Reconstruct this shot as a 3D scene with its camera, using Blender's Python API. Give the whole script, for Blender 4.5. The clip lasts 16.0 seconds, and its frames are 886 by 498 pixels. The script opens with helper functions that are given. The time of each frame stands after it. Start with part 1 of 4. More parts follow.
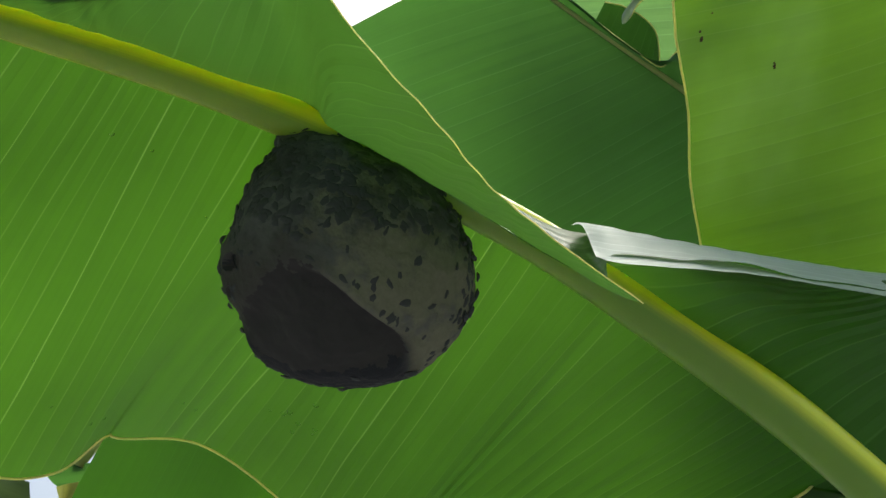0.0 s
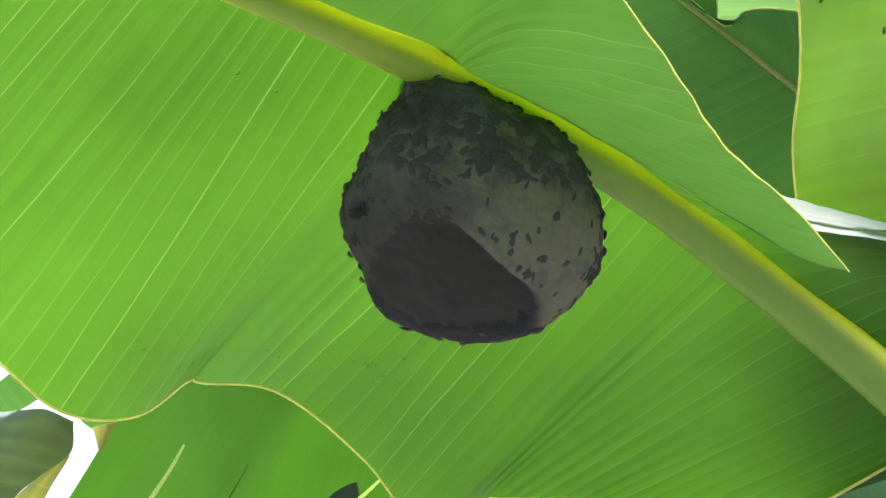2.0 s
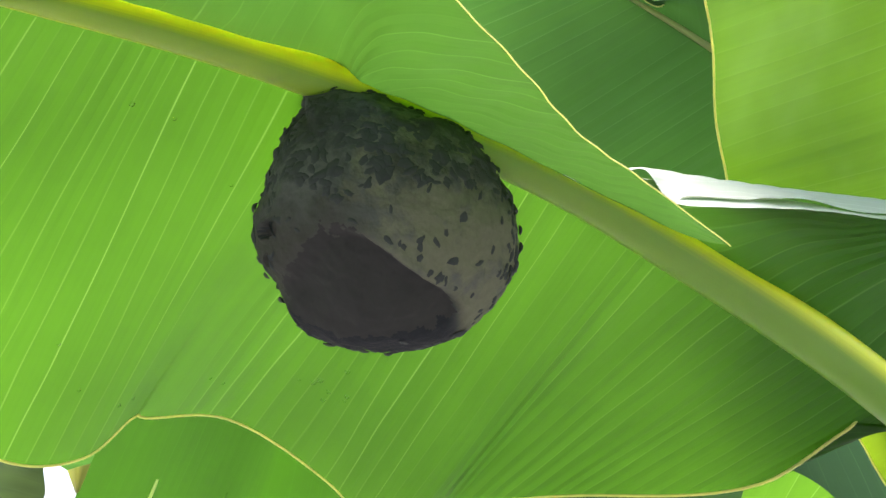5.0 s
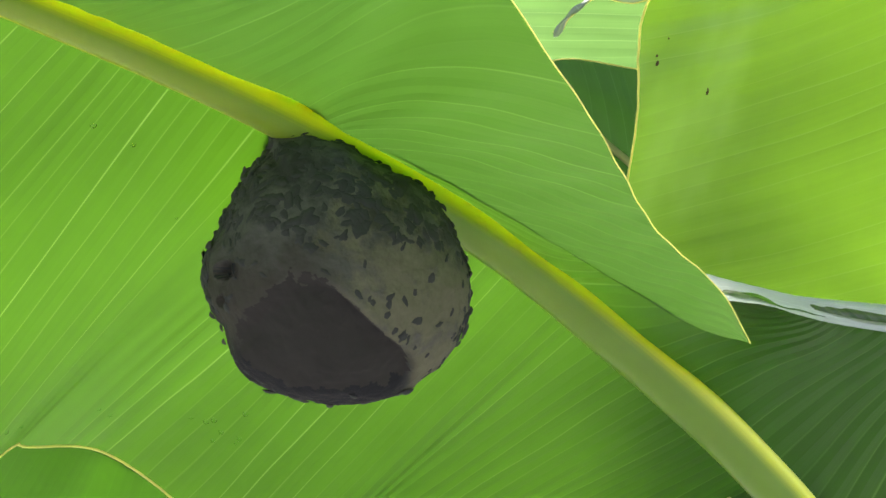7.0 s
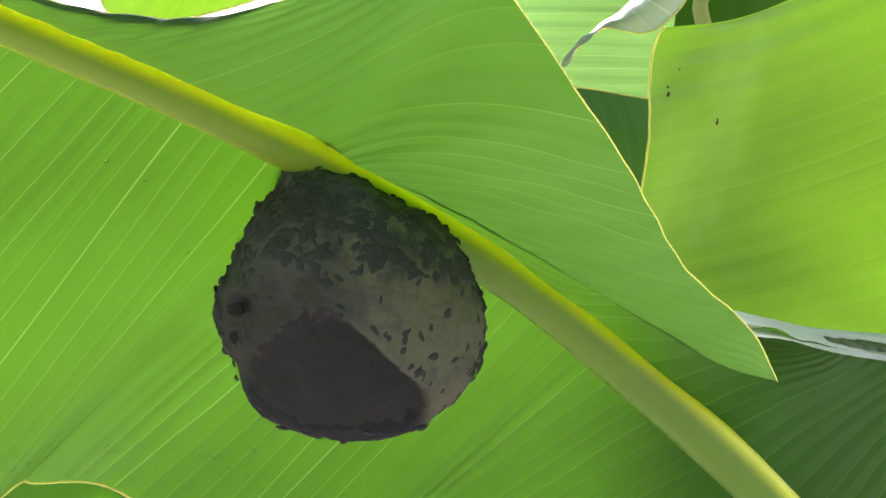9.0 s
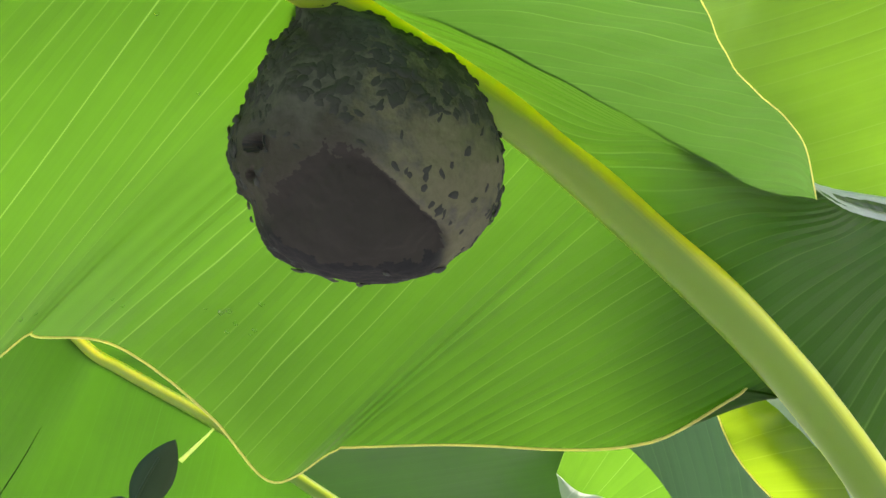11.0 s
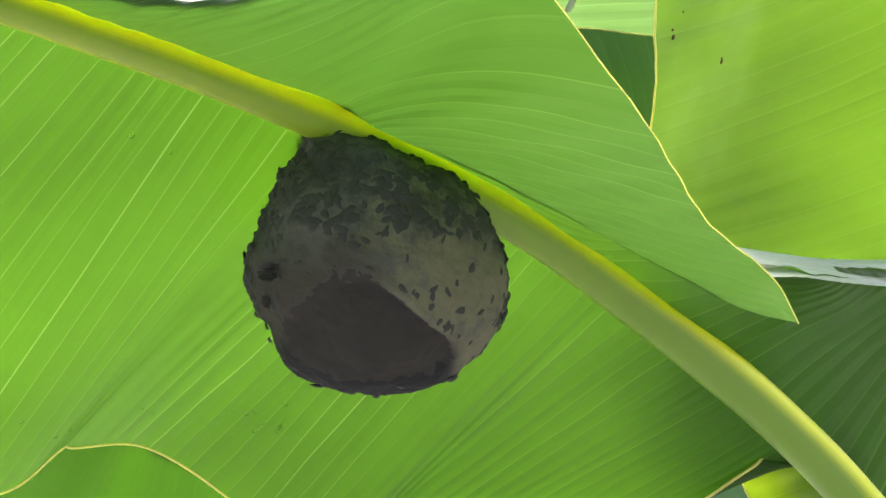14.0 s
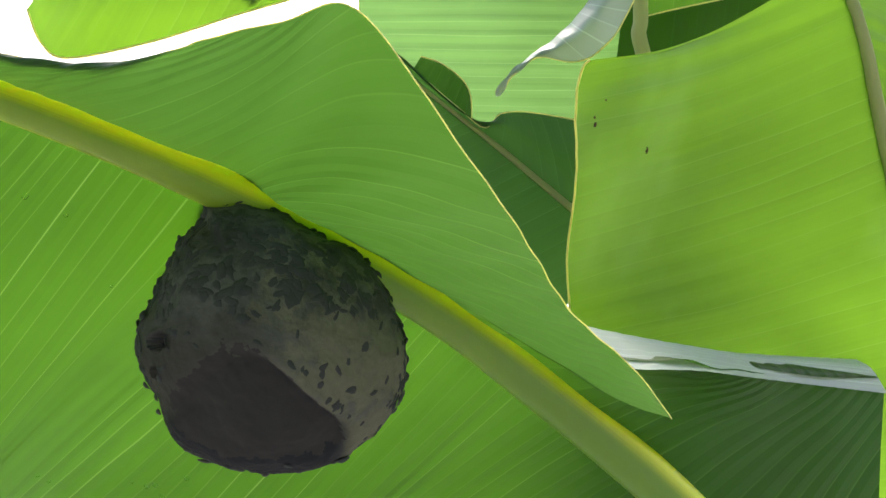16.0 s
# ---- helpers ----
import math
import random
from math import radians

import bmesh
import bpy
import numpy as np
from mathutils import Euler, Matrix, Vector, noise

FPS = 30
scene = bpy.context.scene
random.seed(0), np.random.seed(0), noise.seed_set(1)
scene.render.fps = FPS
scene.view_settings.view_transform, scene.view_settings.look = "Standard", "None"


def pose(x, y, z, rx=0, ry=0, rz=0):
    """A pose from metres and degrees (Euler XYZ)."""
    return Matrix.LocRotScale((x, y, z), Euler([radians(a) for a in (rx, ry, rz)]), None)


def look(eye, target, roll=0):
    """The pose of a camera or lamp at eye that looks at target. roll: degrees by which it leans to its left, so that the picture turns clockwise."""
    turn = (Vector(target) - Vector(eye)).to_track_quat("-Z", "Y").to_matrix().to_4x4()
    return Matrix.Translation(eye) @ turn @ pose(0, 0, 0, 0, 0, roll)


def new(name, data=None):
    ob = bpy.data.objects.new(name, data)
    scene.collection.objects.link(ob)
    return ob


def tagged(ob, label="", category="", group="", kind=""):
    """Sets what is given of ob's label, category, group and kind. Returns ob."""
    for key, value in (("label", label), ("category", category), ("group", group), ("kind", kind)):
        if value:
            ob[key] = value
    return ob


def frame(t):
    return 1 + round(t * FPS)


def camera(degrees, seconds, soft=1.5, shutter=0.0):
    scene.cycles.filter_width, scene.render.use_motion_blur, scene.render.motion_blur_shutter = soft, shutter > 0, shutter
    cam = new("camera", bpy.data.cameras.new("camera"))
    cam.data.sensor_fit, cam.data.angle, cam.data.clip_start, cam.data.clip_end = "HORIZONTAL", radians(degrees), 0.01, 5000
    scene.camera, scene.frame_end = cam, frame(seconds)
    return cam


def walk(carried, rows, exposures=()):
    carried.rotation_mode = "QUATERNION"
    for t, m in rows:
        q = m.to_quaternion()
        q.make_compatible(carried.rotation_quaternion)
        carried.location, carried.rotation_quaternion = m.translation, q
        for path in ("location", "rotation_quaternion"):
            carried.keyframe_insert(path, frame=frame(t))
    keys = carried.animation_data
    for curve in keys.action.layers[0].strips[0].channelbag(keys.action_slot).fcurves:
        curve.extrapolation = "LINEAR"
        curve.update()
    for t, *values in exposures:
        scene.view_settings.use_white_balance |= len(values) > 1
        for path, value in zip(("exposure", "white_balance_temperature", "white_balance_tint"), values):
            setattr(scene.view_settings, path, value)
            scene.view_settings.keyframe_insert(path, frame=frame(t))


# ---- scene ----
# The plan: x to the right, y away from the viewer, z up, in units of 0.7 m, tilted up by 25 degrees.
UNIT, TILT = 0.70, 25.0
PLAN = pose(0, 0, 1.5, TILT, 0, 0) @ Matrix.Scale(UNIT, 4)
TURN = pose(0, 0, 0, TILT, 0, 0)


def P(p):
    """A place of the plan in the world."""
    return PLAN @ Vector(p)


def shot(x, y, z, yaw, pitch, roll):
    """The camera at a place of the world, turned to the left of straight ahead, up, and leaning to its left."""
    return pose(x, y, z, 0, 0, yaw) @ pose(0, 0, 0, 90 + pitch, 0, 0) @ pose(0, 0, 0, 0, 0, roll)


cam = camera(40, 16.0)
ROWS = [
    (0, 0.1621, 0.0343, 1.4735, 6.960, 29.436, 4.176),
    (0.5, 0.1249, 0.0280, 1.4684, 5.990, 27.780, 4.414),
    (1, 0.1004, 0.0258, 1.4661, 5.120, 27.138, 4.440),
    (1.5, 0.0726, 0.0334, 1.4671, 4.502, 27.053, 4.799),
    (2, 0.0638, 0.0418, 1.4760, 5.310, 27.229, 5.671),
    (2.5, 0.0655, 0.0437, 1.4857, 5.651, 27.518, 4.971),
    (3, 0.0833, 0.0459, 1.4924, 6.233, 22.784, -2.985),
    (3.5, 0.0753, 0.0362, 1.4969, 5.495, 22.433, -4.965),
    (4, 0.0921, 0.0394, 1.4845, 5.830, 23.903, -2.067),
    (4.5, 0.1114, 0.0434, 1.4850, 5.466, 26.217, -0.411),
    (4.7, 0.1197, 0.0512, 1.4825, 5.909, 26.772, -0.126),
    (6.8, -0.0009, 0.0479, 1.4945, -7.798, 29.557, -0.513),
    (7, -0.0050, 0.0414, 1.4954, -7.477, 28.963, -0.440),
    (7.5, -0.0069, 0.0439, 1.5013, -7.592, 28.832, -1.020),
    (8, -0.0121, 0.0415, 1.5056, -7.455, 28.751, -0.653),
    (10.3, -0.0311, 0.0665, 1.4844, -8.707, 32.152, -0.615),
    (10.5, -0.0404, 0.0711, 1.4700, -9.051, 31.534, -0.209),
    (11, -0.0403, 0.0767, 1.4742, -9.137, 25.712, -1.200),
    (11.5, -0.0456, 0.0718, 1.4819, -8.729, 25.851, -1.458),
    (12, -0.0662, 0.0764, 1.4767, -9.555, 27.310, -4.027),
    (12.5, -0.0626, 0.0721, 1.4773, -9.301, 27.817, -4.115),
    (13, -0.0460, 0.0521, 1.5002, -8.370, 27.702, -3.924),
    (13.5, -0.0367, 0.0448, 1.5172, -7.375, 27.013, -3.166),
    (14, -0.0332, 0.0238, 1.5054, -7.685, 27.099, -3.603),
    (14.5, -0.0189, 0.0215, 1.5077, -7.022, 27.859, -2.698),
    (15, -0.0053, 0.0231, 1.5060, -7.643, 28.839, -1.836),
    (15.5, 0.0049, 0.0220, 1.5065, -8.425, 29.805, -1.612),
    (16, 0.0127, 0.0272, 1.5094, -9.360, 30.692, -1.823),
]
walk(cam, [(r[0], shot(*r[1:])) for r in ROWS],
     exposures=[(0.0, 0.46, 6100, 3), (0.3, 1.1, 6100, 6), (0.6, 1.5, 6100, 9), (1.0, 1.6, 6150, 10), (2.0, 1.56, 6100, 9), (3.0, 1.47, 6100, 7), (4.0, 1.58, 6100, 8), (4.7, 1.66, 6150, 9), (7.0, 1.6, 6400, 10), (8.2, 1.54, 6450, 10), (10.5, 1.7, 6600, 10), (12.0, 1.78, 6700, 12), (13.0, 1.8, 6800, 14), (14.0, 1.7, 6600, 11), (15.0, 1.43, 6350, 10), (16.0, 1.22, 6250, 9)])

# ---- light ----
SUN_UP, SUN_TURN = 60.0, 28.0   # height of the sun, and its bearing from straight ahead to the right
world = bpy.data.worlds.new("sky")
scene.world = world
world.use_nodes = True
wt = world.node_tree
sky = wt.nodes.new("ShaderNodeTexSky")
sky.sky_type, sky.sun_disc = "NISHITA", False
sky.sun_elevation, sky.sun_rotation = radians(SUN_UP), radians(SUN_TURN)
sky.dust_density, sky.air_density, sky.ozone_density = 9.0, 1.0, 0.2
wt.links.new(sky.outputs[0], wt.nodes["Background"].inputs[0])
wt.nodes["Background"].inputs[1].default_value = 0.15
sun = new("sun", bpy.data.lights.new("sun", "SUN"))
sun.data.energy, sun.data.angle, sun.data.color = 1.3, radians(26.0), (1.0, 0.95, 0.86)
sun_dir = Vector((math.sin(radians(SUN_TURN)) * math.cos(radians(SUN_UP)), math.cos(radians(SUN_TURN)) * math.cos(radians(SUN_UP)), math.sin(radians(SUN_UP))))
sun.matrix_world = look(sun_dir * 10 + Vector((0, 0, 2)), (0, 0, 2))


# ---- materials ----
class Mat:
    """A node material with a few shorthands."""

    def __init__(self, name):
        self.m = bpy.data.materials.new(name)
        self.m.use_nodes = True
        self.t = self.m.node_tree
        self.b = self.t.nodes["Principled BSDF"]
        self.out = self.t.nodes["Material Output"]

    def n(self, kind, **kw):
        node = self.t.nodes.new(kind)
        for k, v in kw.items():
            node.inputs[k.replace("_", " ")].default_value = v
        return node

    def l(self, a, b):
        self.t.links.new(a, b)
        return a

    def math(self, op, a, b=None, c=None, clamp=False):
        node = self.t.nodes.new("ShaderNodeMath")
        node.operation, node.use_clamp = op, clamp
        for i, v in enumerate((a, b, c)):
            if v is None:
                continue
            if isinstance(v, (int, float)):
                node.inputs[i].default_value = v
            else:
                self.l(v, node.inputs[i])
        return node.outputs[0]

    def mix(self, f, a, b, blend="MIX"):
        node = self.t.nodes.new("ShaderNodeMix")
        node.data_type, node.blend_type = "RGBA", blend
        for sock, v in ((node.inputs[0], f), (node.inputs[6], a), (node.inputs[7], b)):
            if isinstance(v, (int, float)):
                sock.default_value = v
            elif isinstance(v, tuple):
                sock.default_value = (*v, 1)
            else:
                self.l(v, sock)
        return node.outputs[2]

    def noise(self, scale, detail=4, rough=0.55, vec=None):
        node = self.n("ShaderNodeTexNoise", Scale=scale, Detail=detail, Roughness=rough)
        if vec is None:
            vec = self.n("ShaderNodeTexCoord").outputs["Object"]
        self.l(vec, node.inputs["Vector"])
        return node.outputs[0]

    def ramp(self, f, lo, hi):
        node = self.n("ShaderNodeMapRange")
        node.interpolation_type = "SMOOTHSTEP"
        self.l(f, node.inputs[0])
        node.inputs[1].default_value, node.inputs[2].default_value = lo, hi
        return node.outputs[0]

    def bump(self, height, strength=0.4, distance=0.001):
        node = self.n("ShaderNodeBump", Strength=strength, Distance=distance)
        self.l(height, node.inputs["Height"])
        self.l(node.outputs[0], self.b.inputs["Normal"])
        return node.outputs[0]


def leaf_material(name, base, glow, vein, per_metre, line=0.10, gloss=0.38, glowing=0.55, folds=1.0, bloom=0.0, crimp=None, smooth_at=None, thin=0.0):
    """A thin leaf blade: light soaks through it; side veins run along v, spaced along u (metres)."""
    k = Mat(name)
    uv = k.n("ShaderNodeUVMap").outputs[0]
    sep = k.n("ShaderNodeSeparateXYZ")
    k.l(uv, sep.inputs[0])
    u, v = sep.outputs[0], sep.outputs[1]
    # main veins, at slightly uneven steps and of uneven strength
    stretch = k.n("ShaderNodeMapping")
    stretch.inputs["Scale"].default_value = (1.0, 0.12, 1.0)
    k.l(uv, stretch.inputs[0])
    wob = k.noise(per_metre * 0.35, 2, 0.5, stretch.outputs[0])
    pos = k.math("ADD", k.math("MULTIPLY", u, per_metre), k.math("MULTIPLY", wob, 1.1))
    near = k.math("ABSOLUTE", k.math("SUBTRACT", k.math("FRACT", pos), 0.5))
    main = k.ramp(near, line, 0.0)
    rnd = k.n("ShaderNodeTexWhiteNoise")
    rnd.noise_dimensions = "1D"
    k.l(k.math("FLOOR", pos), rnd.inputs["W"])
    fade = k.noise(9.0, 3, 0.6, stretch.outputs[0])
    strong = k.math("MULTIPLY", k.ramp(rnd.outputs[0], -0.25, 0.9), k.ramp(fade, 0.22, 0.55))
    veins = k.math("MULTIPLY", main, strong)
    pleat = 1.0
    if smooth_at:      # a soft fold where the veins fade out
        calm = k.ramp(k.math("ABSOLUTE", k.math("SUBTRACT", u, smooth_at)), 0.016, 0.05)
        veins, pleat = k.math("MULTIPLY", veins, calm), calm
    if crimp:          # stronger pleats past a place along the leaf
        pleat = k.math("MULTIPLY", pleat, k.math("ADD", k.math("MULTIPLY", k.ramp(u, *crimp), 0.6), 0.4))
        veins = k.math("MULTIPLY", veins, k.math("ADD", k.math("MULTIPLY", k.ramp(u, crimp[1] + 0.20, crimp[1]), 0.5), 0.5))
    # fine parallel grain
    fine_map = k.n("ShaderNodeMapping")
    fine_map.inputs["Scale"].default_value = (per_metre * 6.0, 3.0, 1.0)
    k.l(uv, fine_map.inputs[0])
    fine = k.noise(1.0, 3, 0.6, fine_map.outputs[0])
    band_map = k.n("ShaderNodeMapping")
    band_map.inputs["Scale"].default_value = (per_metre * 0.5, 2.0, 1.0)
    k.l(uv, band_map.inputs[0])
    band = k.noise(1.0, 3, 0.5, band_map.outputs[0])
    blotch = k.noise(7.0, 4, 0.6)
    tone = k.math("ADD", k.math("MULTIPLY", k.math("SUBTRACT", fine, 0.5), 0.20), k.math("MULTIPLY", k.math("SUBTRACT", band, 0.5), 0.20))
    # light and dark side of each pleat, fold shading put into the glow
    comb = k.math("MULTIPLY", k.math("SUBTRACT", k.math("FRACT", k.math("ADD", pos, 0.5)), 0.5), k.math("MULTIPLY", k.ramp(fade, 0.30, 0.62), 0.20 * folds))
    comb = k.math("MULTIPLY", comb, pleat)
    tone = k.math("ADD", tone, comb)
    tone = k.math("ADD", k.math("ADD", tone, k.math("MULTIPLY", k.math("SUBTRACT", blotch, 0.5), 0.55)), 1.0)
    if thin:           # darker by the rib, brighter towards the margin
        tone = k.math("MULTIPLY", tone, k.math("ADD", k.math("MULTIPLY", v, thin / 0.22), 1.0 - 0.45 * thin))
    value = k.n("ShaderNodeHueSaturation")
    k.l(tone, value.inputs["Value"])
    value.inputs["Color"].default_value = (*glow, 1)
    glow_col = k.mix(k.math("MULTIPLY", veins, 0.82), value.outputs[0], vein)
    if bloom:      # patches of pale waxy bloom
        base = k.mix(k.math("MULTIPLY", k.ramp(k.noise(3.2, 4, 0.55), 0.48, 0.66), bloom), base, (0.24, 0.33, 0.22))
        lift = k.mix(0.5, base, (0.12, 0.22, 0.08))
    else:
        lift = tuple(min(1, c * 2.2) for c in base)
    base_col = k.mix(k.math("MULTIPLY", veins, 0.5), base, lift)
    k.l(base_col, k.b.inputs["Base Color"])
    k.b.inputs["Roughness"].default_value = gloss
    rough = k.math("ADD", k.math("MULTIPLY", blotch, 0.25), gloss - 0.1)
    k.l(rough, k.b.inputs["Roughness"])
    k.b.inputs["Specular IOR Level"].default_value = 0.32
    k.b.inputs["Coat Weight"].default_value = 0.1
    k.b.inputs["Coat Roughness"].default_value = 0.35
    ridge = k.math("ADD", k.math("MULTIPLY", near, 1.6), k.math("MULTIPLY", fine, 0.25))
    ridge = k.math("MULTIPLY", ridge, pleat)
    nrm = k.bump(ridge, 0.6, 0.0022 * folds)
    tr = k.n("ShaderNodeBsdfTranslucent")
    k.l(glow_col, tr.inputs[0])
    k.l(nrm, tr.inputs["Normal"])
    both = k.n("ShaderNodeMixShader")
    both.inputs[0].default_value = glowing
    k.l(k.b.outputs[0], both.inputs[1])
    k.l(tr.outputs[0], both.inputs[2])
    k.l(both.outputs[0], k.out.inputs[0])
    return k.m


def plain(name, dark, light, scale=30.0, rough=0.6, relief=0.3, distance=0.002, glow=None, part_glow=0.4):
    k = Mat(name)
    f = k.noise(scale, 5, 0.6)
    g = k.noise(scale * 0.15, 3, 0.5)
    k.l(k.mix(k.math("ADD", k.math("MULTIPLY", f, 0.6), k.math("MULTIPLY", g, 0.4)), dark, light), k.b.inputs["Base Color"])
    k.b.inputs["Roughness"].default_value = rough
    k.bump(f, relief, distance)
    if glow:
        tr = k.n("ShaderNodeBsdfTranslucent")
        tr.inputs[0].default_value = (*glow, 1)
        both = k.n("ShaderNodeMixShader")
        both.inputs[0].default_value = part_glow
        k.l(k.b.outputs[0], both.inputs[1])
        k.l(tr.outputs[0], both.inputs[2])
        k.l(both.outputs[0], k.out.inputs[0])
    return k.m


GREEN_LOW = leaf_material("banana_blade_pleated", (0.028, 0.085, 0.012), (0.082, 0.222, 0.010), (0.24, 0.43, 0.08), 66.0, line=0.055, crimp=(0.46, 0.62), smooth_at=0.485, thin=0.12)
GREEN_LOBE = leaf_material("banana_blade_lobe", (0.028, 0.085, 0.012), (0.082, 0.222, 0.012), (0.20, 0.38, 0.07), 38.0, line=0.07, folds=1.3)
GREEN_WIDE = leaf_material("banana_blade_broad", (0.028, 0.085, 0.012), (0.115, 0.290, 0.016), (0.22, 0.42, 0.08), 40.0, line=0.035)
# the flap's shade is put into this darker, bluer green
GREEN_SOFT_SHADE = leaf_material("banana_blade_soft_shade", (0.036, 0.095, 0.026), (0.070, 0.185, 0.017), (0.15, 0.29, 0.055), 80.0, line=0.05, folds=0.4)
# darker green for leaves in shade: the shade is put into the colour
GREEN_DEEP_SHADE = leaf_material("banana_blade_deep_shade", (0.019, 0.056, 0.008), (0.044, 0.142, 0.005), (0.05, 0.16, 0.012), 48.0, line=0.04, glowing=0.55, folds=0.15)
GREEN_WARM = leaf_material("banana_blade_warm", (0.035, 0.095, 0.016), (0.186, 0.390, 0.016), (0.23, 0.44, 0.05), 46.0, line=0.035, folds=0.6, bloom=0.55)
GREEN_GREY = leaf_material("banana_blade_greyish", (0.060, 0.090, 0.034), (0.060, 0.105, 0.020), (0.08, 0.14, 0.05), 30.0, line=0.05, glowing=0.35, bloom=0.5)
# shaded copy of the blade green, its shade painted into base and glow
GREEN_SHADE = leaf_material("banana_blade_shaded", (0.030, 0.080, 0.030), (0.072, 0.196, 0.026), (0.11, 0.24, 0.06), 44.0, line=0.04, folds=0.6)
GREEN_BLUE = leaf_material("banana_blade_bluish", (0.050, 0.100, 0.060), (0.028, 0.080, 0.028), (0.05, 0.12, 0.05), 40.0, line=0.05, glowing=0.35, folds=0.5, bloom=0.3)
YELLOWING = leaf_material("banana_blade_yellowing", (0.09, 0.17, 0.012), (0.30, 0.48, 0.010), (0.40, 0.58, 0.05), 40.0, line=0.04, folds=0.4)
DRY_YELLOW = leaf_material("banana_blade_drying", (0.20, 0.20, 0.055), (0.30, 0.32, 0.055), (0.38, 0.40, 0.12), 40.0, line=0.04, folds=0.4)
GREEN_PALE = leaf_material("banana_blade_pale", (0.13, 0.22, 0.10), (0.15, 0.31, 0.075), (0.22, 0.40, 0.13), 45.0, line=0.05, glowing=0.5)
# pale upper sides: wax bloom, with the sky's sheen put into the colour
SKY_SHEEN = leaf_material("banana_blade_sky_sheen", (0.32, 0.41, 0.34), (0.27, 0.40, 0.21), (0.36, 0.49, 0.31), 60.0, line=0.06, gloss=0.42, glowing=0.25, folds=0.5)
SKY_SHEEN_STRIP = leaf_material("banana_margin_sky_sheen", (0.40, 0.49, 0.41), (0.34, 0.47, 0.28), (0.46, 0.56, 0.44), 150.0, line=0.10, gloss=0.40, glowing=0.25, folds=0.25)


def rib_material():
    """The smooth rib: yellow where the blades join, grey-green underneath; partly pigment, partly painted shade."""
    k = Mat("midrib")
    sep = k.n("ShaderNodeSeparateXYZ")
    k.l(k.n("ShaderNodeUVMap").outputs[0], sep.inputs[0])
    streak_map = k.n("ShaderNodeMapping")
    streak_map.inputs["Scale"].default_value = (6.0, 60.0, 1.0)
    k.l(k.n("ShaderNodeUVMap").outputs[0], streak_map.inputs[0])
    streak = k.noise(1.0, 4, 0.6, streak_map.outputs[0])
    round_ = k.math("ADD", sep.outputs[1], k.math("MULTIPLY", k.math("SUBTRACT", streak, 0.5), 0.05))
    towards = k.ramp(sep.outputs[0], 0.30, 0.80)
    gap = k.math("SUBTRACT", k.math("ABSOLUTE", k.math("SUBTRACT", round_, RIB_UNDER)), k.math("MULTIPLY", towards, 0.035))
    under = k.ramp(gap, 0.205, 0.08)
    tone = k.noise(25.0, 4, 0.6)
    yellow = k.mix(tone, (0.90, 0.88, 0.020), (0.96, 0.95, 0.04))
    grey = k.mix(tone, (0.26, 0.40, 0.035), (0.33, 0.47, 0.055))
    yellow = k.mix(k.math("MULTIPLY", towards, 0.6), yellow, (0.58, 0.76, 0.03))
    grey = k.mix(towards, grey, (0.15, 0.30, 0.025))
    k.l(k.mix(under, yellow, grey), k.b.inputs["Base Color"])
    k.b.inputs["Roughness"].default_value = 0.4
    k.b.inputs["Subsurface Weight"].default_value = 1.0
    k.b.inputs["Subsurface Radius"].default_value = (0.9, 1.0, 0.3)
    k.b.inputs["Subsurface Scale"].default_value = 0.008
    k.bump(streak, 0.15, 0.0006)
    return k.m


RIB_UNDER = 0.635
RIB = rib_material()
MARGIN = plain("leaf_margin", (0.74, 0.72, 0.22), (0.92, 0.90, 0.42), 80.0, 0.5, 0.2, 0.001, glow=(0.98, 0.95, 0.42), part_glow=0.55)
RIB_PALE = plain("pale_rib", (0.36, 0.43, 0.16), (0.48, 0.54, 0.22), 40.0, 0.45, 0.2, 0.001, glow=(0.55, 0.62, 0.18), part_glow=0.4)
STRIP = plain("pale_strip", (0.62, 0.74, 0.24), (0.82, 0.88, 0.40), 60.0, 0.5, 0.2, 0.001, glow=(0.75, 0.9, 0.30), part_glow=0.5)
STEM = plain("pseudostem", (0.10, 0.14, 0.04), (0.30, 0.27, 0.10), 9.0, 0.5, 0.4, 0.004)
# unseen ground, its grey chosen to bounce neutral light up at the nest
BOUNCE_SOIL = plain("soil", (0.14, 0.138, 0.135), (0.26, 0.255, 0.25), 6.0, 0.9, 0.8, 0.02)


# ---- building ----
def spline(points, n):
    """n places along a smooth curve through the points, evenly by index."""
    q = np.array(points, float)
    q = np.vstack([2 * q[0] - q[1], q, 2 * q[-1] - q[-2]])
    s = np.linspace(0, len(q) - 3, n)
    i = np.minimum(s.astype(int), len(q) - 4)
    t = (s - i)[:, None]
    a, b, c, d = q[i], q[i + 1], q[i + 2], q[i + 3]
    return 0.5 * (2 * b + (c - a) * t + (2 * a - 5 * b + 4 * c - d) * t * t + (3 * b - a - 3 * c + d) * t ** 3)


def thing(name, place, label, category, group="", kind=""):
    ob = new(name)
    ob.location = P(place)
    ob.empty_display_size = 0.05
    bpy.context.view_layer.update()
    return tagged(ob, label, category, group, kind)


def hang(ob, parent):
    ob.parent = parent
    ob.matrix_parent_inverse = Matrix.Translation(parent.location).inverted()
    return ob


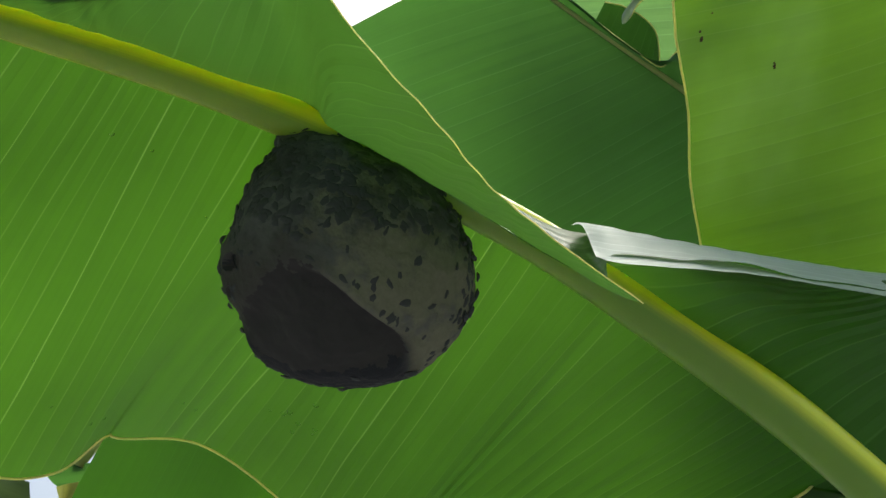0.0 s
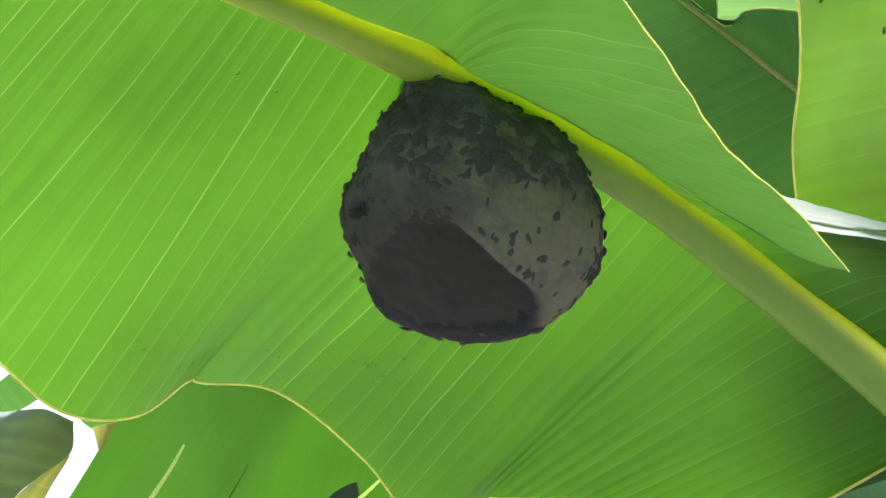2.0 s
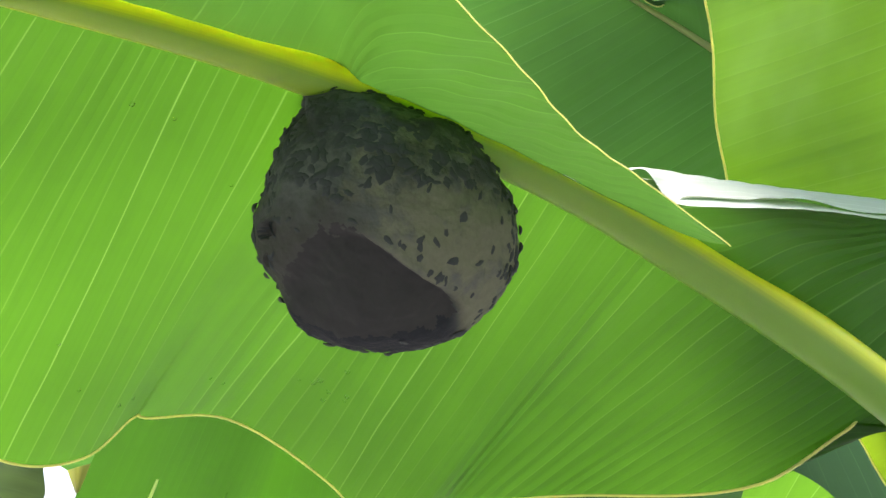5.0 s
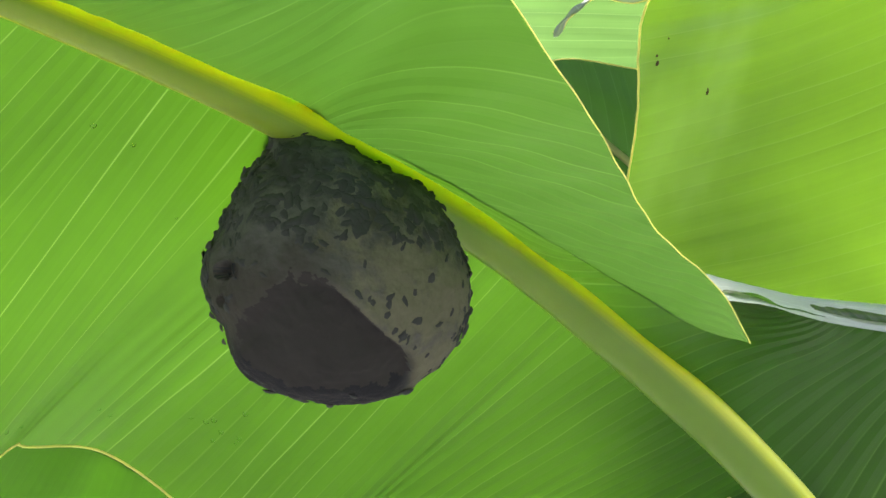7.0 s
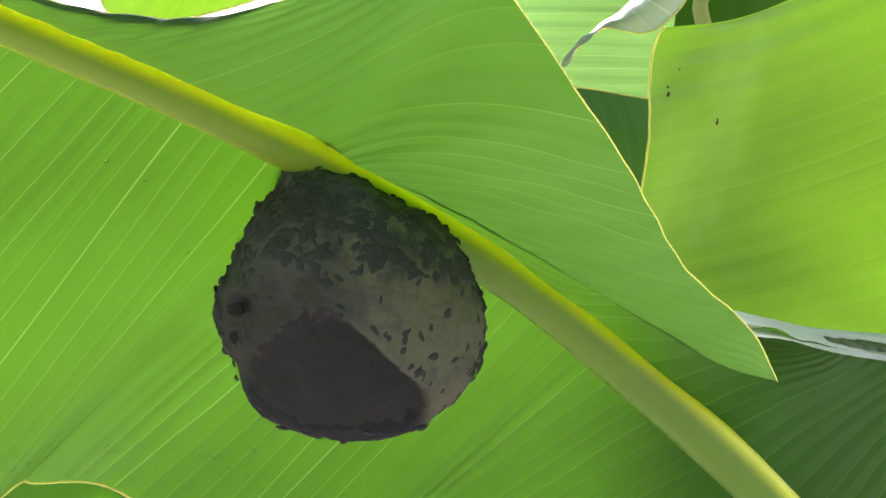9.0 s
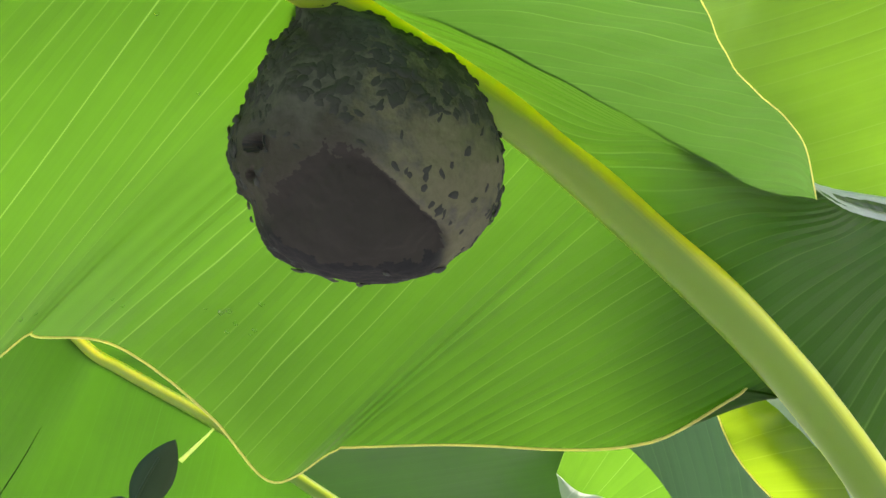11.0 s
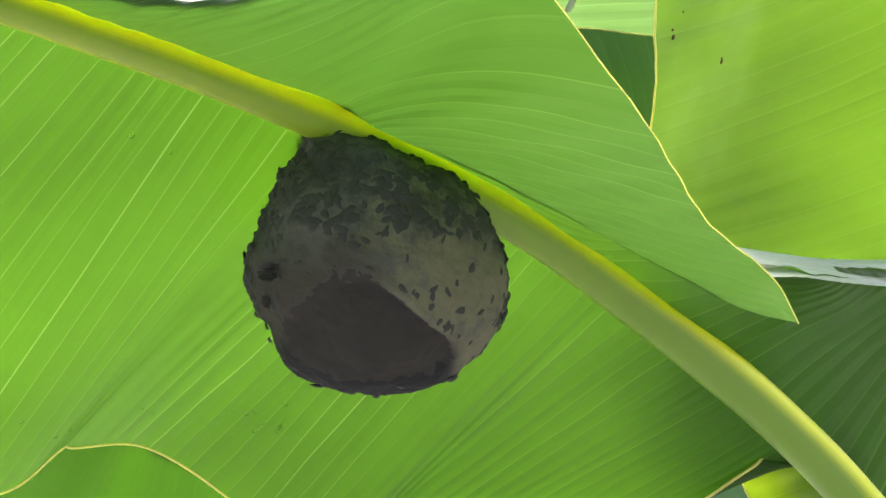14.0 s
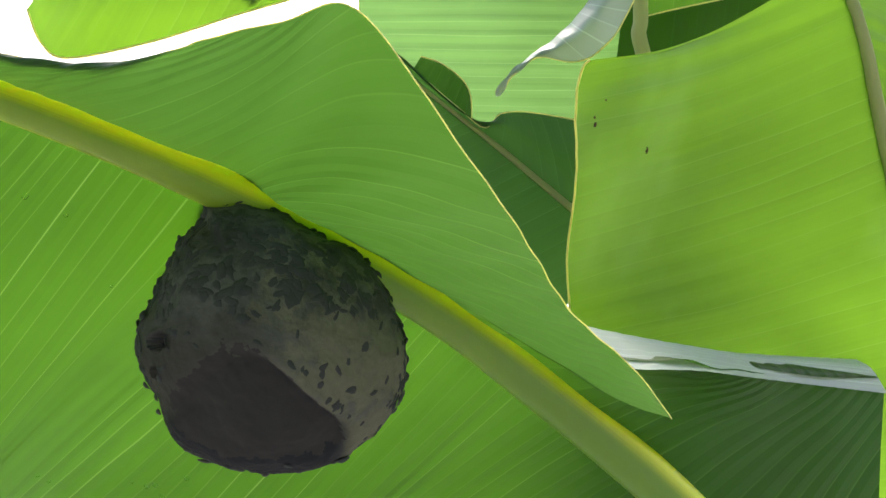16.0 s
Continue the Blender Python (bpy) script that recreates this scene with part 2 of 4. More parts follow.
def mesh(name, verts, faces, material, uvs=None, smooth=True):
    me = bpy.data.meshes.new(name)
    me.from_pydata([tuple(v) for v in verts], [], faces)
    me.materials.append(material)
    if uvs is not None:
        layer = me.uv_layers.new(name="UVMap")
        idx = np.empty(len(me.loops), dtype=np.int32)
        me.loops.foreach_get("vertex_index", idx)
        layer.data.foreach_set("uv", np.asarray(uvs, dtype=np.float32)[idx].ravel())
    if smooth:
        me.polygons.foreach_set("use_smooth", [True] * len(me.polygons))
    me.update()
    return me


def between(p, q, f=0.5, dy=0.0, dz=0.0):
    return [(a[0] + (b[0] - a[0]) * f, a[1] + (b[1] - a[1]) * f + dy, a[2] + (b[2] - a[2]) * f + dz) for a, b in zip(p, q)]


def to_world(a):
    m = np.array(PLAN)
    return np.asarray(a) @ m[:3, :3].T + m[:3, 3]


def blade(name, sections, parent, material, nu=160, nv=40, ripple=0.0, waves=60.0, wander=0.0, label="", seed=1, slant=(0.0, 0.0), lengthwise=False):
    """A leaf blade lofted across the sections (curves along the leaf, from the rib to the edge)."""
    rails = [spline(s, nu) for s in sections]
    grid = np.stack([spline([r[i] for r in rails], nv) for i in range(nu)])      # nu, nv, 3
    w = to_world(grid.reshape(-1, 3)).reshape(nu, nv, 3)
    du, dv = np.gradient(w, axis=0), np.gradient(w, axis=1)
    nrm = np.cross(du, dv)
    nrm /= np.linalg.norm(nrm, axis=-1, keepdims=True) + 1e-9
    along = np.r_[0, np.cumsum(np.linalg.norm(np.diff(w[:, nv // 2], axis=0), axis=1))]
    across = np.r_[0, np.cumsum(np.linalg.norm(np.diff(w[nu // 2], axis=0), axis=1))]
    uu, vv = np.meshgrid(along, across, indexing="ij")
    if ripple:
        rng = np.random.default_rng(seed)
        ph = rng.uniform(0, 6.28, 6)
        f = np.linspace(0, 1, nv)[None, :]
        body = np.sin(np.pi * np.clip(f * 0.9 + 0.05, 0, 1)) ** 0.5
        bump = np.sin(uu * waves * 6.283 + 0.8 * np.sin(vv * 9 + ph[0]) + ph[1]) * (0.6 + 0.4 * np.sin(uu * 23 + ph[2]))
        w = w + nrm * (ripple * bump * body)[..., None]
    if wander:
        f = np.linspace(0, 1, nv)[None, :]
        slow = np.sin(uu * 21 + seed) * np.sin(vv * 13 + seed * 2) + 0.5 * np.sin(uu * 47 + vv * 11 + seed)
        w = w + nrm * (wander * slow * f)[..., None]
    i, j = np.meshgrid(np.arange(nu - 1), np.arange(nv - 1), indexing="ij")
    a = (i * nv + j).ravel()
    faces = np.stack([a, a + nv, a + nv + 1, a + 1], 1).tolist()
    uv = np.stack([(uu + slant[0] * vv + slant[1] * vv ** 2).ravel(), vv.ravel()], 1)
    if lengthwise:      # veins run along a narrow strip
        uv = uv[:, ::-1]
    ob = hang(new(name, mesh(name, w.reshape(-1, 3), faces, material, uv)), parent)
    if label:
        tagged(ob, label)
    return ob, w


def tube(name, path, radii, parent, material, sides=14, flat=1.0, label="", groove=0.0):
    """A tapering rod along world places, with rounded ends."""
    path = np.asarray(path, float)
    n = len(path)
    tan = np.gradient(path, axis=0)
    tan /= np.linalg.norm(tan, axis=1, keepdims=True)
    ref = np.array(TURN.to_3x3() @ Vector((0, 1, 0)))
    verts, faces, uvs = [], [], []
    radii = np.broadcast_to(radii, (n,))
    run = np.r_[0, np.cumsum(np.linalg.norm(np.diff(path, axis=0), axis=1))]
    for p, t, r, far in zip(path, tan, radii, run):
        side = np.cross(t, ref)
        side /= np.linalg.norm(side) + 1e-9
        out = np.cross(side, t)
        for s in range(sides):
            a = 2 * math.pi * s / sides
            g = 1.0 - groove * max(0.0, math.sin(a)) ** 6
            verts.append(p + side * (math.cos(a) * r) + out * (math.sin(a) * r * flat * g))
            uvs.append((far, s / sides))
    for i in range(n - 1):
        for s in range(sides):
            b = (s + 1) % sides
            faces.append((i * sides + s, i * sides + b, (i + 1) * sides + b, (i + 1) * sides + s))
    faces.append(tuple(range(sides))[::-1])
    faces.append(tuple((n - 1) * sides + s for s in range(sides)))
    ob = new(name, mesh(name, verts, faces, material, uvs))
    if parent:
        hang(ob, parent)
    if label:
        tagged(ob, label)
    return ob


# ---- ground ----
gx = np.linspace(-1, 1, 60)
gx = np.sign(gx) * np.abs(gx) ** 3 * 900
gv = [(x, y, 0.05 * math.sin(x * 0.9) * math.cos(y * 0.7) if abs(x) < 20 and abs(y) < 20 else 0.0) for x in gx for y in gx]
gf = [(i * 60 + j, (i + 1) * 60 + j, (i + 1) * 60 + j + 1, i * 60 + j + 1) for i in range(59) for j in range(59)]
tagged(new("ground", mesh("ground", gv, gf, BOUNCE_SOIL)), "unseen ground under the banana plants, grey to bounce light upwards", "ground", kind="structure")

# ---- stems of the plants, beside the view ----
def stem_axis(x, y):
    """Gives the plan place on a stem's axis at a height in metres."""
    back = PLAN.inverted()
    return lambda z: tuple(back @ Vector((x, y, z)))


STEM_RIGHT, STEM_LEFT = stem_axis(0.98, 1.43), stem_axis(-1.25, 2.3)


def banana_stem(axis, top, r, label):
    ob = tagged(new("banana_plant"), label, "plant", "banana plants")
    ob.location = P(axis(0))
    bpy.context.view_layer.update()
    n = 60
    zs = np.linspace(-0.05, top, n)
    core = np.array([P(axis(z)) for z in zs])
    tube("trunk", core, r * (1.15 - 0.45 * (zs / top)) * (1 + 0.03 * np.sin(zs * 19)), ob, STEM, 26)
    for k in range(5):      # old leaf sheaths wrapped round the trunk
        z0, turn = 0.25 + 0.36 * k, 2.4 * k
        verts, faces, m = [], [], 14
        for i in range(12):
            z = z0 + 0.035 * i
            for j in range(m):
                a = turn + (j / (m - 1) - 0.5) * (2.6 - 0.16 * i)
                rr = r * (1.15 - 0.45 * z / top) * (1.04 + 0.012 * i)
                c = P(axis(z))
                verts.append((c.x + rr * math.cos(a), c.y + rr * math.sin(a), z))
        for i in range(11):
            for j in range(m - 1):
                faces.append((i * m + j, i * m + j + 1, (i + 1) * m + j + 1, (i + 1) * m + j))
        hang(new("sheath", mesh("sheath", verts, faces, STEM)), ob)
    return ob


banana_stem(STEM_RIGHT, 2.35, 0.085, "thick banana stem wrapped in dry brown-green sheaths")
banana_stem(STEM_LEFT, 2.45, 0.08, "thick banana stem wrapped in dry brown-green sheaths")

# ---- the leaf that carries the nest ----
main = thing("banana_leaf", (0.67, 1.44, -0.32), "large backlit green banana leaf with a yellow-green midrib, torn and folded", "leaf", "banana leaves")
# side veins of the lower half: where each leaves the midrib and where it ends at the edge
VEINS_TIP = [
    ((-0.4507, 0.8123, 0.2228), (-0.9501, 1.0001, -0.0497)),
    ((-0.2908, 0.9153, 0.2127), (-0.6781, 1.1247, -0.0980)),
    ((-0.1843, 1.0192, 0.1958), (-0.5041, 1.2226, -0.1211)),
    ((-0.1145, 1.0728, 0.1801), (-0.4161, 1.3086, -0.1994)),
    ((-0.0506, 1.1091, 0.1602), (-0.3499, 1.3700, -0.2070)),
    ((-0.0002, 1.1328, 0.1412), (-0.2989, 1.3860, -0.1658))]
VEINS_BASE = [
    ((0.0296, 1.1476, 0.1289), (-0.2937, 1.4230, -0.1683)),
    ((0.0797, 1.1723, 0.1065), (-0.2253, 1.5148, -0.1825)),
    ((0.1500, 1.2097, 0.0741), (-0.1136, 1.5522, -0.2665)),
    ((0.2496, 1.2644, 0.0219), (-0.0389, 1.5582, -0.3429)),
    ((0.2993, 1.2911, -0.0079), (0.0294, 1.5593, -0.3040)),
    ((0.3456, 1.3149, -0.0369), (0.0571, 1.5588, -0.2962)),
    ((0.4507, 1.3681, -0.1088), (0.1969, 1.5406, -0.2913)),
    ((0.5398, 1.4143, -0.1776), (0.3768, 1.4822, -0.2792)),
    ((0.5754, 1.4332, -0.2072), (0.4811, 1.4307, -0.2154)),
    ((0.6104, 1.4504, -0.2391), (0.5162, 1.4355, -0.1914)),
    ((0.6720, 1.4776, -0.2994), (0.6046, 1.4627, -0.1846))]
VEINS_LOW = VEINS_TIP + VEINS_BASE
low_mid = [tuple(0.5 * (a + b) for a, b in zip(p, q)) for p, q in VEINS_LOW]
_, low_w = blade("lower_blade", [[v[0] for v in VEINS_LOW], low_mid, [v[1] for v in VEINS_LOW]], main, GREEN_LOW, 420, 60, ripple=0.0003, waves=62.0, wander=0.002)
tube("leaf_margin", low_w[::3, -1], 0.0013, main, MARGIN, 6, label="thin yellow dried edge of the blade")

# the upper half hangs forward as a flap that sags between the midrib and its edge
VEINS_FLAP = [
    ((0.2757, 0.7924, -0.0255), (0.2757, 0.7924, -0.0255), (0.2757, 0.7924, -0.0255)),
    ((0.2513, 0.8501, -0.0126), (0.2385, 0.7745, -0.0068), (0.2257, 0.7122, 0.0002)),
    ((0.1641, 0.8994, 0.0420), (0.1758, 0.7893, 0.0358), (0.1876, 0.7059, 0.0323)),
    ((0.0846, 0.9649, 0.0926), (0.1218, 0.8059, 0.0759), (0.1589, 0.6869, 0.0633)),
    ((0.0268, 1.0318, 0.1276), (0.0750, 0.8245, 0.1125), (0.1232, 0.6573, 0.1014)),
    ((-0.0110, 1.1170, 0.1637), (0.0295, 0.8675, 0.1686), (0.0591, 0.6602, 0.1860)),
    ((-0.0760, 1.0960, 0.1800), (-0.0300, 0.8560, 0.1760), (0.0150, 0.7000, 0.1850)),
    ((-0.1503, 1.0487, 0.2008), (-0.0900, 0.8457, 0.1812), (-0.0296, 0.7408, 0.1817)),
    ((-0.1993, 1.0083, 0.2097), (-0.1493, 0.8842, 0.1944), (-0.1012, 0.8480, 0.1915)),
    ((-0.2604, 0.9456, 0.2197), (-0.2281, 0.8829, 0.2061), (-0.1958, 0.8871, 0.2075)),
    ((-0.4011, 0.8445, 0.2286), (-0.3894, 0.8131, 0.2127), (-0.3777, 0.8057, 0.2088))]
_, flap_w = blade("upper_flap", [[v[k] for v in VEINS_FLAP] for k in range(3)], main, GREEN_SOFT_SHADE, 200, 60, ripple=0.0008, waves=40.0, wander=0.002, seed=3, slant=(0.1, 0.25))
tube("leaf_margin", flap_w[::2, -1], 0.00032, main, MARGIN, 6, label="thin yellow dried edge of the blade")
# the torn right-hand lobe, and its margin turned up to the sky
VEINS_LOBE = [
    ((-0.0256, 1.1160, 0.1703), (-0.0119, 1.1120, 0.1669), (0.0018, 1.1080, 0.1616)),
    ((0.0368, 1.1480, 0.1426), (0.0510, 1.0668, 0.1314), (0.0652, 0.9856, 0.1081)),
    ((0.0989, 1.1830, 0.1185), (0.1247, 1.0442, 0.0922), (0.1506, 0.9055, 0.0539)),
    ((0.1594, 1.2160, 0.0926), (0.2030, 1.0331, 0.0486), (0.2466, 0.8502, -0.0074)),
    ((0.2201, 1.2483, 0.0546), (0.2408, 1.0708, 0.0440), (0.2616, 0.8954, 0.0110)),
    ((0.2809, 1.2813, 0.0174), (0.3003, 1.1235, 0.0440), (0.3198, 0.9677, 0.0138)),
    ((0.3604, 1.3204, -0.0385), (0.3692, 1.1802, 0.0171), (0.3780, 1.0400, 0.0155)),
    ((0.4599, 1.3708, -0.1075), (0.4799, 1.3079, -0.0285), (0.5000, 1.2450, 0.0145)),
    ((0.5799, 1.4335, -0.2031), (0.6009, 1.4218, -0.0738), (0.6220, 1.4100, 0.0115)),
    ((0.8013, 1.5294, -0.4237), (0.8180, 1.5502, -0.1678), (0.8348, 1.5710, 0.0022))]
blade("torn_lobe", [[v[k] for v in VEINS_LOBE] for k in range(3)], main, GREEN_LOBE, 240, 50, wander=0.002, seed=5, slant=(-0.4, -1.6))
FOLD = [(0.2480, 0.8700, 0.0090), (0.2716, 0.8934, 0.0060), (0.3780, 1.0300, 0.0085), (0.5000, 1.2350, 0.0075), (0.6220, 1.4000, 0.0045), (0.8348, 1.5610, -0.0048)]
RIM = [(0.2300, 0.9600, 0.0400), (0.2439, 1.0455, 0.0500), (0.3057, 1.1524, 0.0449), (0.4377, 1.2708, 0.0387), (0.5654, 1.3978, 0.0358), (0.8108, 1.6005, 0.0394)]
blade("curled_margin", [FOLD, between(FOLD, RIM, 0.5, 0.0, 0.010), RIM], main, SKY_SHEEN_STRIP, 160, 16, ripple=0.0004, waves=26.0, seed=7, lengthwise=True, label="pale turned-up margin shining in the sky light")
# the green inner side showing in a slit between two pale folds of that margin
SLIT = [between(FOLD, RIM, f)[k] for k, f in ((3, 0.62), (4, 0.78), (4, 0.76), (5, 0.50))]
SLIT_LOW = [between(FOLD, RIM, f)[k] for k, f in ((3, 0.58), (4, 0.40), (4, 0.38), (5, 0.46))]
SLIT[2], SLIT_LOW[2] = between([SLIT[1]], [SLIT[3]])[0], between([SLIT_LOW[1]], [SLIT_LOW[3]], dz=-0.004)[0]
blade("inner_fold", [[(x, y - 0.012, z) for x, y, z in SLIT], [(x, y - 0.016, z) for x, y, z in between(SLIT, SLIT_LOW)], [(x, y - 0.012, z) for x, y, z in SLIT_LOW]], main, GREEN_LOBE, 60, 10, label="green slit between two pale folds")

RIB_PATH = [(-0.4850, 0.7854, 0.2228), (-0.3043, 0.8985, 0.2120), (-0.2032, 0.9969, 0.1974), (-0.1006, 1.0760, 0.1742), (0.0014, 1.1276, 0.1406), (0.1024, 1.1779, 0.0980), (0.2030, 1.2330, 0.0485), (0.3034, 1.2872, -0.0124), (0.4043, 1.3385, -0.0781), (0.5061, 1.3903, -0.1528), (0.6241, 1.4506, -0.2540), (0.8483, 1.5450, -0.4817), (1.10, 1.66, -0.68), STEM_RIGHT(1.50)]
path = to_world(spline(RIB_PATH, 140))
tube("midrib", path, np.interp(np.linspace(0, 13, 140), range(14), [0.0082, 0.0094, 0.0107, 0.0122, 0.0140, 0.0150, 0.0156, 0.0174, 0.0188, 0.019, 0.0197, 0.0216, 0.026, 0.030]), main, RIB, 24, flat=0.85, label="thick smooth yellow-green midrib")

# ---- the nest ----
K = Mat("nest_paper")
sep = K.n("ShaderNodeSeparateXYZ")
K.l(K.n("ShaderNodeUVMap").outputs[0], sep.inputs[0])
nx, nz = sep.outputs[0], sep.outputs[1]
grain, patch, wide = K.noise(240.0, 5, 0.7), K.noise(52.0, 4, 0.6), K.noise(16.0, 3, 0.5)
# dark crust: in patches, thick towards the top; shade painted along the lower lip
crust = K.math("ADD", K.math("MULTIPLY", patch, 0.9), K.math("MULTIPLY", wide, 0.7))
crust = K.math("ADD", crust, K.math("MULTIPLY", nz, 0.22))
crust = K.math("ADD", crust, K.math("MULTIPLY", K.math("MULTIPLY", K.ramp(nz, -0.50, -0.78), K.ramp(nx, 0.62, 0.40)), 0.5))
# darker towards the left, most at the lower left
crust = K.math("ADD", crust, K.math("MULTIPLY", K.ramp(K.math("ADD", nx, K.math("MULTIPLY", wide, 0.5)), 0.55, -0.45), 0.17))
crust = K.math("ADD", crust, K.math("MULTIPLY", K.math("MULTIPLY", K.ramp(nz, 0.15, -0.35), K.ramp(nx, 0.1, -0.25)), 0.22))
mask = K.ramp(crust, 0.74, 0.98)
paper = K.mix(grain, (0.100, 0.108, 0.076), (0.168, 0.174, 0.124))
blots = K.math("MULTIPLY", K.math("MULTIPLY", K.ramp(K.noise(40.0, 5, 0.65), 0.40, 0.62), K.ramp(K.math("ADD", nz, K.math("MULTIPLY", wide, 0.4)), 0.10, 0.62)), 0.8)
# shade of the lower left side, put into the paper's colour
left_shade = K.math("MULTIPLY", K.math("MULTIPLY", K.ramp(K.math("ADD", nz, K.math("MULTIPLY", patch, 0.5)), 0.58, 0.08), K.ramp(K.math("ADD", nx, K.math("MULTIPLY", wide, 0.3)), 0.28, -0.05)), 0.85)
# shade where the lower lip curves away, put into the colour
lip_shade = K.math("MULTIPLY", K.ramp(K.math("ADD", nz, K.math("MULTIPLY", patch, 0.15)), -0.42, -0.66), K.ramp(nx, 0.66, 0.46))
K.l(K.mix(lip_shade, K.mix(left_shade, K.mix(blots, K.mix(mask, paper, (0.088, 0.098, 0.094)), (0.026, 0.030, 0.034)), (0.044, 0.043, 0.038)), (0.019, 0.021, 0.026)), K.b.inputs["Base Color"])
K.b.inputs["Roughness"].default_value = 0.92
K.b.inputs["Specular IOR Level"].default_value = 0.25
K.bump(K.math("ADD", grain, K.math("MULTIPLY", mask, 0.8)), 0.6, 0.0016)
PAPER = K.m
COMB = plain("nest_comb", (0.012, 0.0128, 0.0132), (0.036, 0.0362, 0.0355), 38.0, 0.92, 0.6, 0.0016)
# blackish pulp of the flecks, also painted as shade inside the holes
PULP_HOLE_SHADE = plain("dark_pulp_hole_shade", (0.026, 0.032, 0.036), (0.050, 0.058, 0.060), 300.0, 0.95, 0.4, 0.0008)

NEST = (0.0259, 1.1398, 0.0235)
NEST_DEEP = 0.104
# outline of the nest: angle and radius
OUT = [(90, 0.1117), (82, 0.1024), (65, 0.0981), (48, 0.1056), (30, 0.1068), (15, 0.1081), (-8, 0.1179), (-32, 0.1226), (-47, 0.1225), (-63, 0.1229), (-86, 0.1186), (-103, 0.1183), (-122, 0.123), (-135, 0.1231), (-152, 0.1121),
       (-166, 0.1184), (-184, 0.1194), (-197, 0.1104), (-212, 0.1144), (-224, 0.1208), (-236, 0.1204), (-240, 0.1367), (-246, 0.1299), (-253, 0.1252), (-260, 0.1178), (-270, 0.1117)]
# outline of the open comb on the front, in parts of the radius
FACE = [(-0.17, -0.085), (-0.05, -0.155), (0.06, -0.24), (0.28, -0.42), (0.49, -0.57), (0.56, -0.66), (0.52, -0.76), (0.35, -0.82), (0.05, -0.88), (-0.30, -0.87), (-0.52, -0.77), (-0.70, -0.62), (-0.78, -0.47), (-0.68, -0.32), (-0.50, -0.17), (-0.33, -0.05)]
HOLES = [(-0.83, -0.06, 0.064), (-0.84, -0.28, 0.036)]


def nest_radius(a):
    return float(np.interp(a, [o[0] for o in OUT][::-1], [o[1] for o in OUT][::-1]))


def in_face(x, z):
    """Signed distance to the comb's outline: positive inside."""
    inside, best = False, 9.0
    for (ax, az), (bx, bz) in zip(FACE, FACE[1:] + FACE[:1]):
        if (az > z) != (bz > z) and x < (bx - ax) * (z - az) / (bz - az) + ax:
            inside = not inside
        t = max(0.0, min(1.0, ((x - ax) * (bx - ax) + (z - az) * (bz - az)) / ((bx - ax) ** 2 + (bz - az) ** 2)))
        best = min(best, math.hypot(x - ax - t * (bx - ax), z - az - t * (bz - az)))
    return best if inside else -best


def nest_point(a, b):
    """The nest's surface at the turn a round the line of sight and the angle b from the front, and how far inside the comb it lies."""
    deg = math.degrees(a)
    r = 0.117 + (nest_radius(deg if deg <= 90 else deg - 360) - 0.117) * math.sin(b) ** 4
    d = Vector((math.cos(a) * math.sin(b), -math.cos(b), math.sin(a) * math.sin(b)))
    lump = 1 + 0.030 * noise.fractal(d * 2.6, 1.0, 2.0, 3) + 0.009 * noise.noise(d * 14) + 0.005 * noise.noise(d * 37)
    sd = in_face(d.x, d.z) if b < 1.75 else -1.0
    round_off = max(0.0, min(1.0, (-0.05 - d.x) / 0.35))
    soft = 0.05 + 0.11 * round_off
    s = max(0.0, min(1.0, (sd + 0.01) / soft))
    sink = 0.10 * s * s * (3 - 2 * s) * max(0.25, min(1.0, (d.z + 0.95) / 0.4))
    lip = 0.014 * math.exp(-((sd + 0.035) / 0.035) ** 2) * (1 - round_off)
    for hx, hz, hr in HOLES:
        q = math.hypot(d.x - hx, d.z - hz) / hr
        if b < 1.6 and q < 1.35:
            sink += 0.34 * max(0.0, 1 - q * q) ** 0.5 if q < 1 else 0.0
            lip += 0.02 * math.exp(-((q - 1.15) / 0.12) ** 2)
    k = lump * (1 - sink + lip)
    return (NEST[0] + d.x * r * k, NEST[1] + d.y * NEST_DEEP * k, NEST[2] + d.z * r * k), sd


nest = thing("paper_nest", NEST, "round dark grey papery nest with open comb under the midrib", "nest")
NU, NV = 300, 190
places, sds, flat_at, frayed, shell, comb, holes = [], [], [], [], [], [], []
for i in range(NV + 1):
    for j in range(NU):
        p, sd = nest_point(2 * math.pi * j / NU, math.pi * max(i, 0.02) / NV)
        places.append(P(p))
        flat_at.append(((p[0] - NEST[0]) / 0.115, (p[2] - NEST[2]) / 0.115))
        sds.append(sd)
        ux, uz = flat_at[-1]
        loose = max(0.0, min(1.0, -ux / 0.2)) * max(0.0, min(1.0, (uz + 0.75) / 0.2))
        frayed.append(0.012 + 0.022 * noise.fractal(Vector((ux * 13, uz * 13, 4.2)), 1.0, 2.0, 3) + loose * (0.02 + 0.07 * noise.fractal(Vector((ux * 9, uz * 9, 1.7)), 1.0, 2.0, 4)))
for i in range(NV):
    for j in range(NU):
        q = (i * NU + j, i * NU + (j + 1) % NU, (i + 1) * NU + (j + 1) % NU, (i + 1) * NU + j)
        hx, hz = flat_at[q[0]]
        if i < NV // 2 and any(math.hypot(hx * 0.115 / 0.113 - ox, hz * 0.115 / 0.113 - oz) < 0.86 * orad for ox, oz, orad in HOLES):
            holes.append(q)
        else:
            (comb if sum(sds[k] for k in q) / 4 > frayed[q[0]] else shell).append(q)


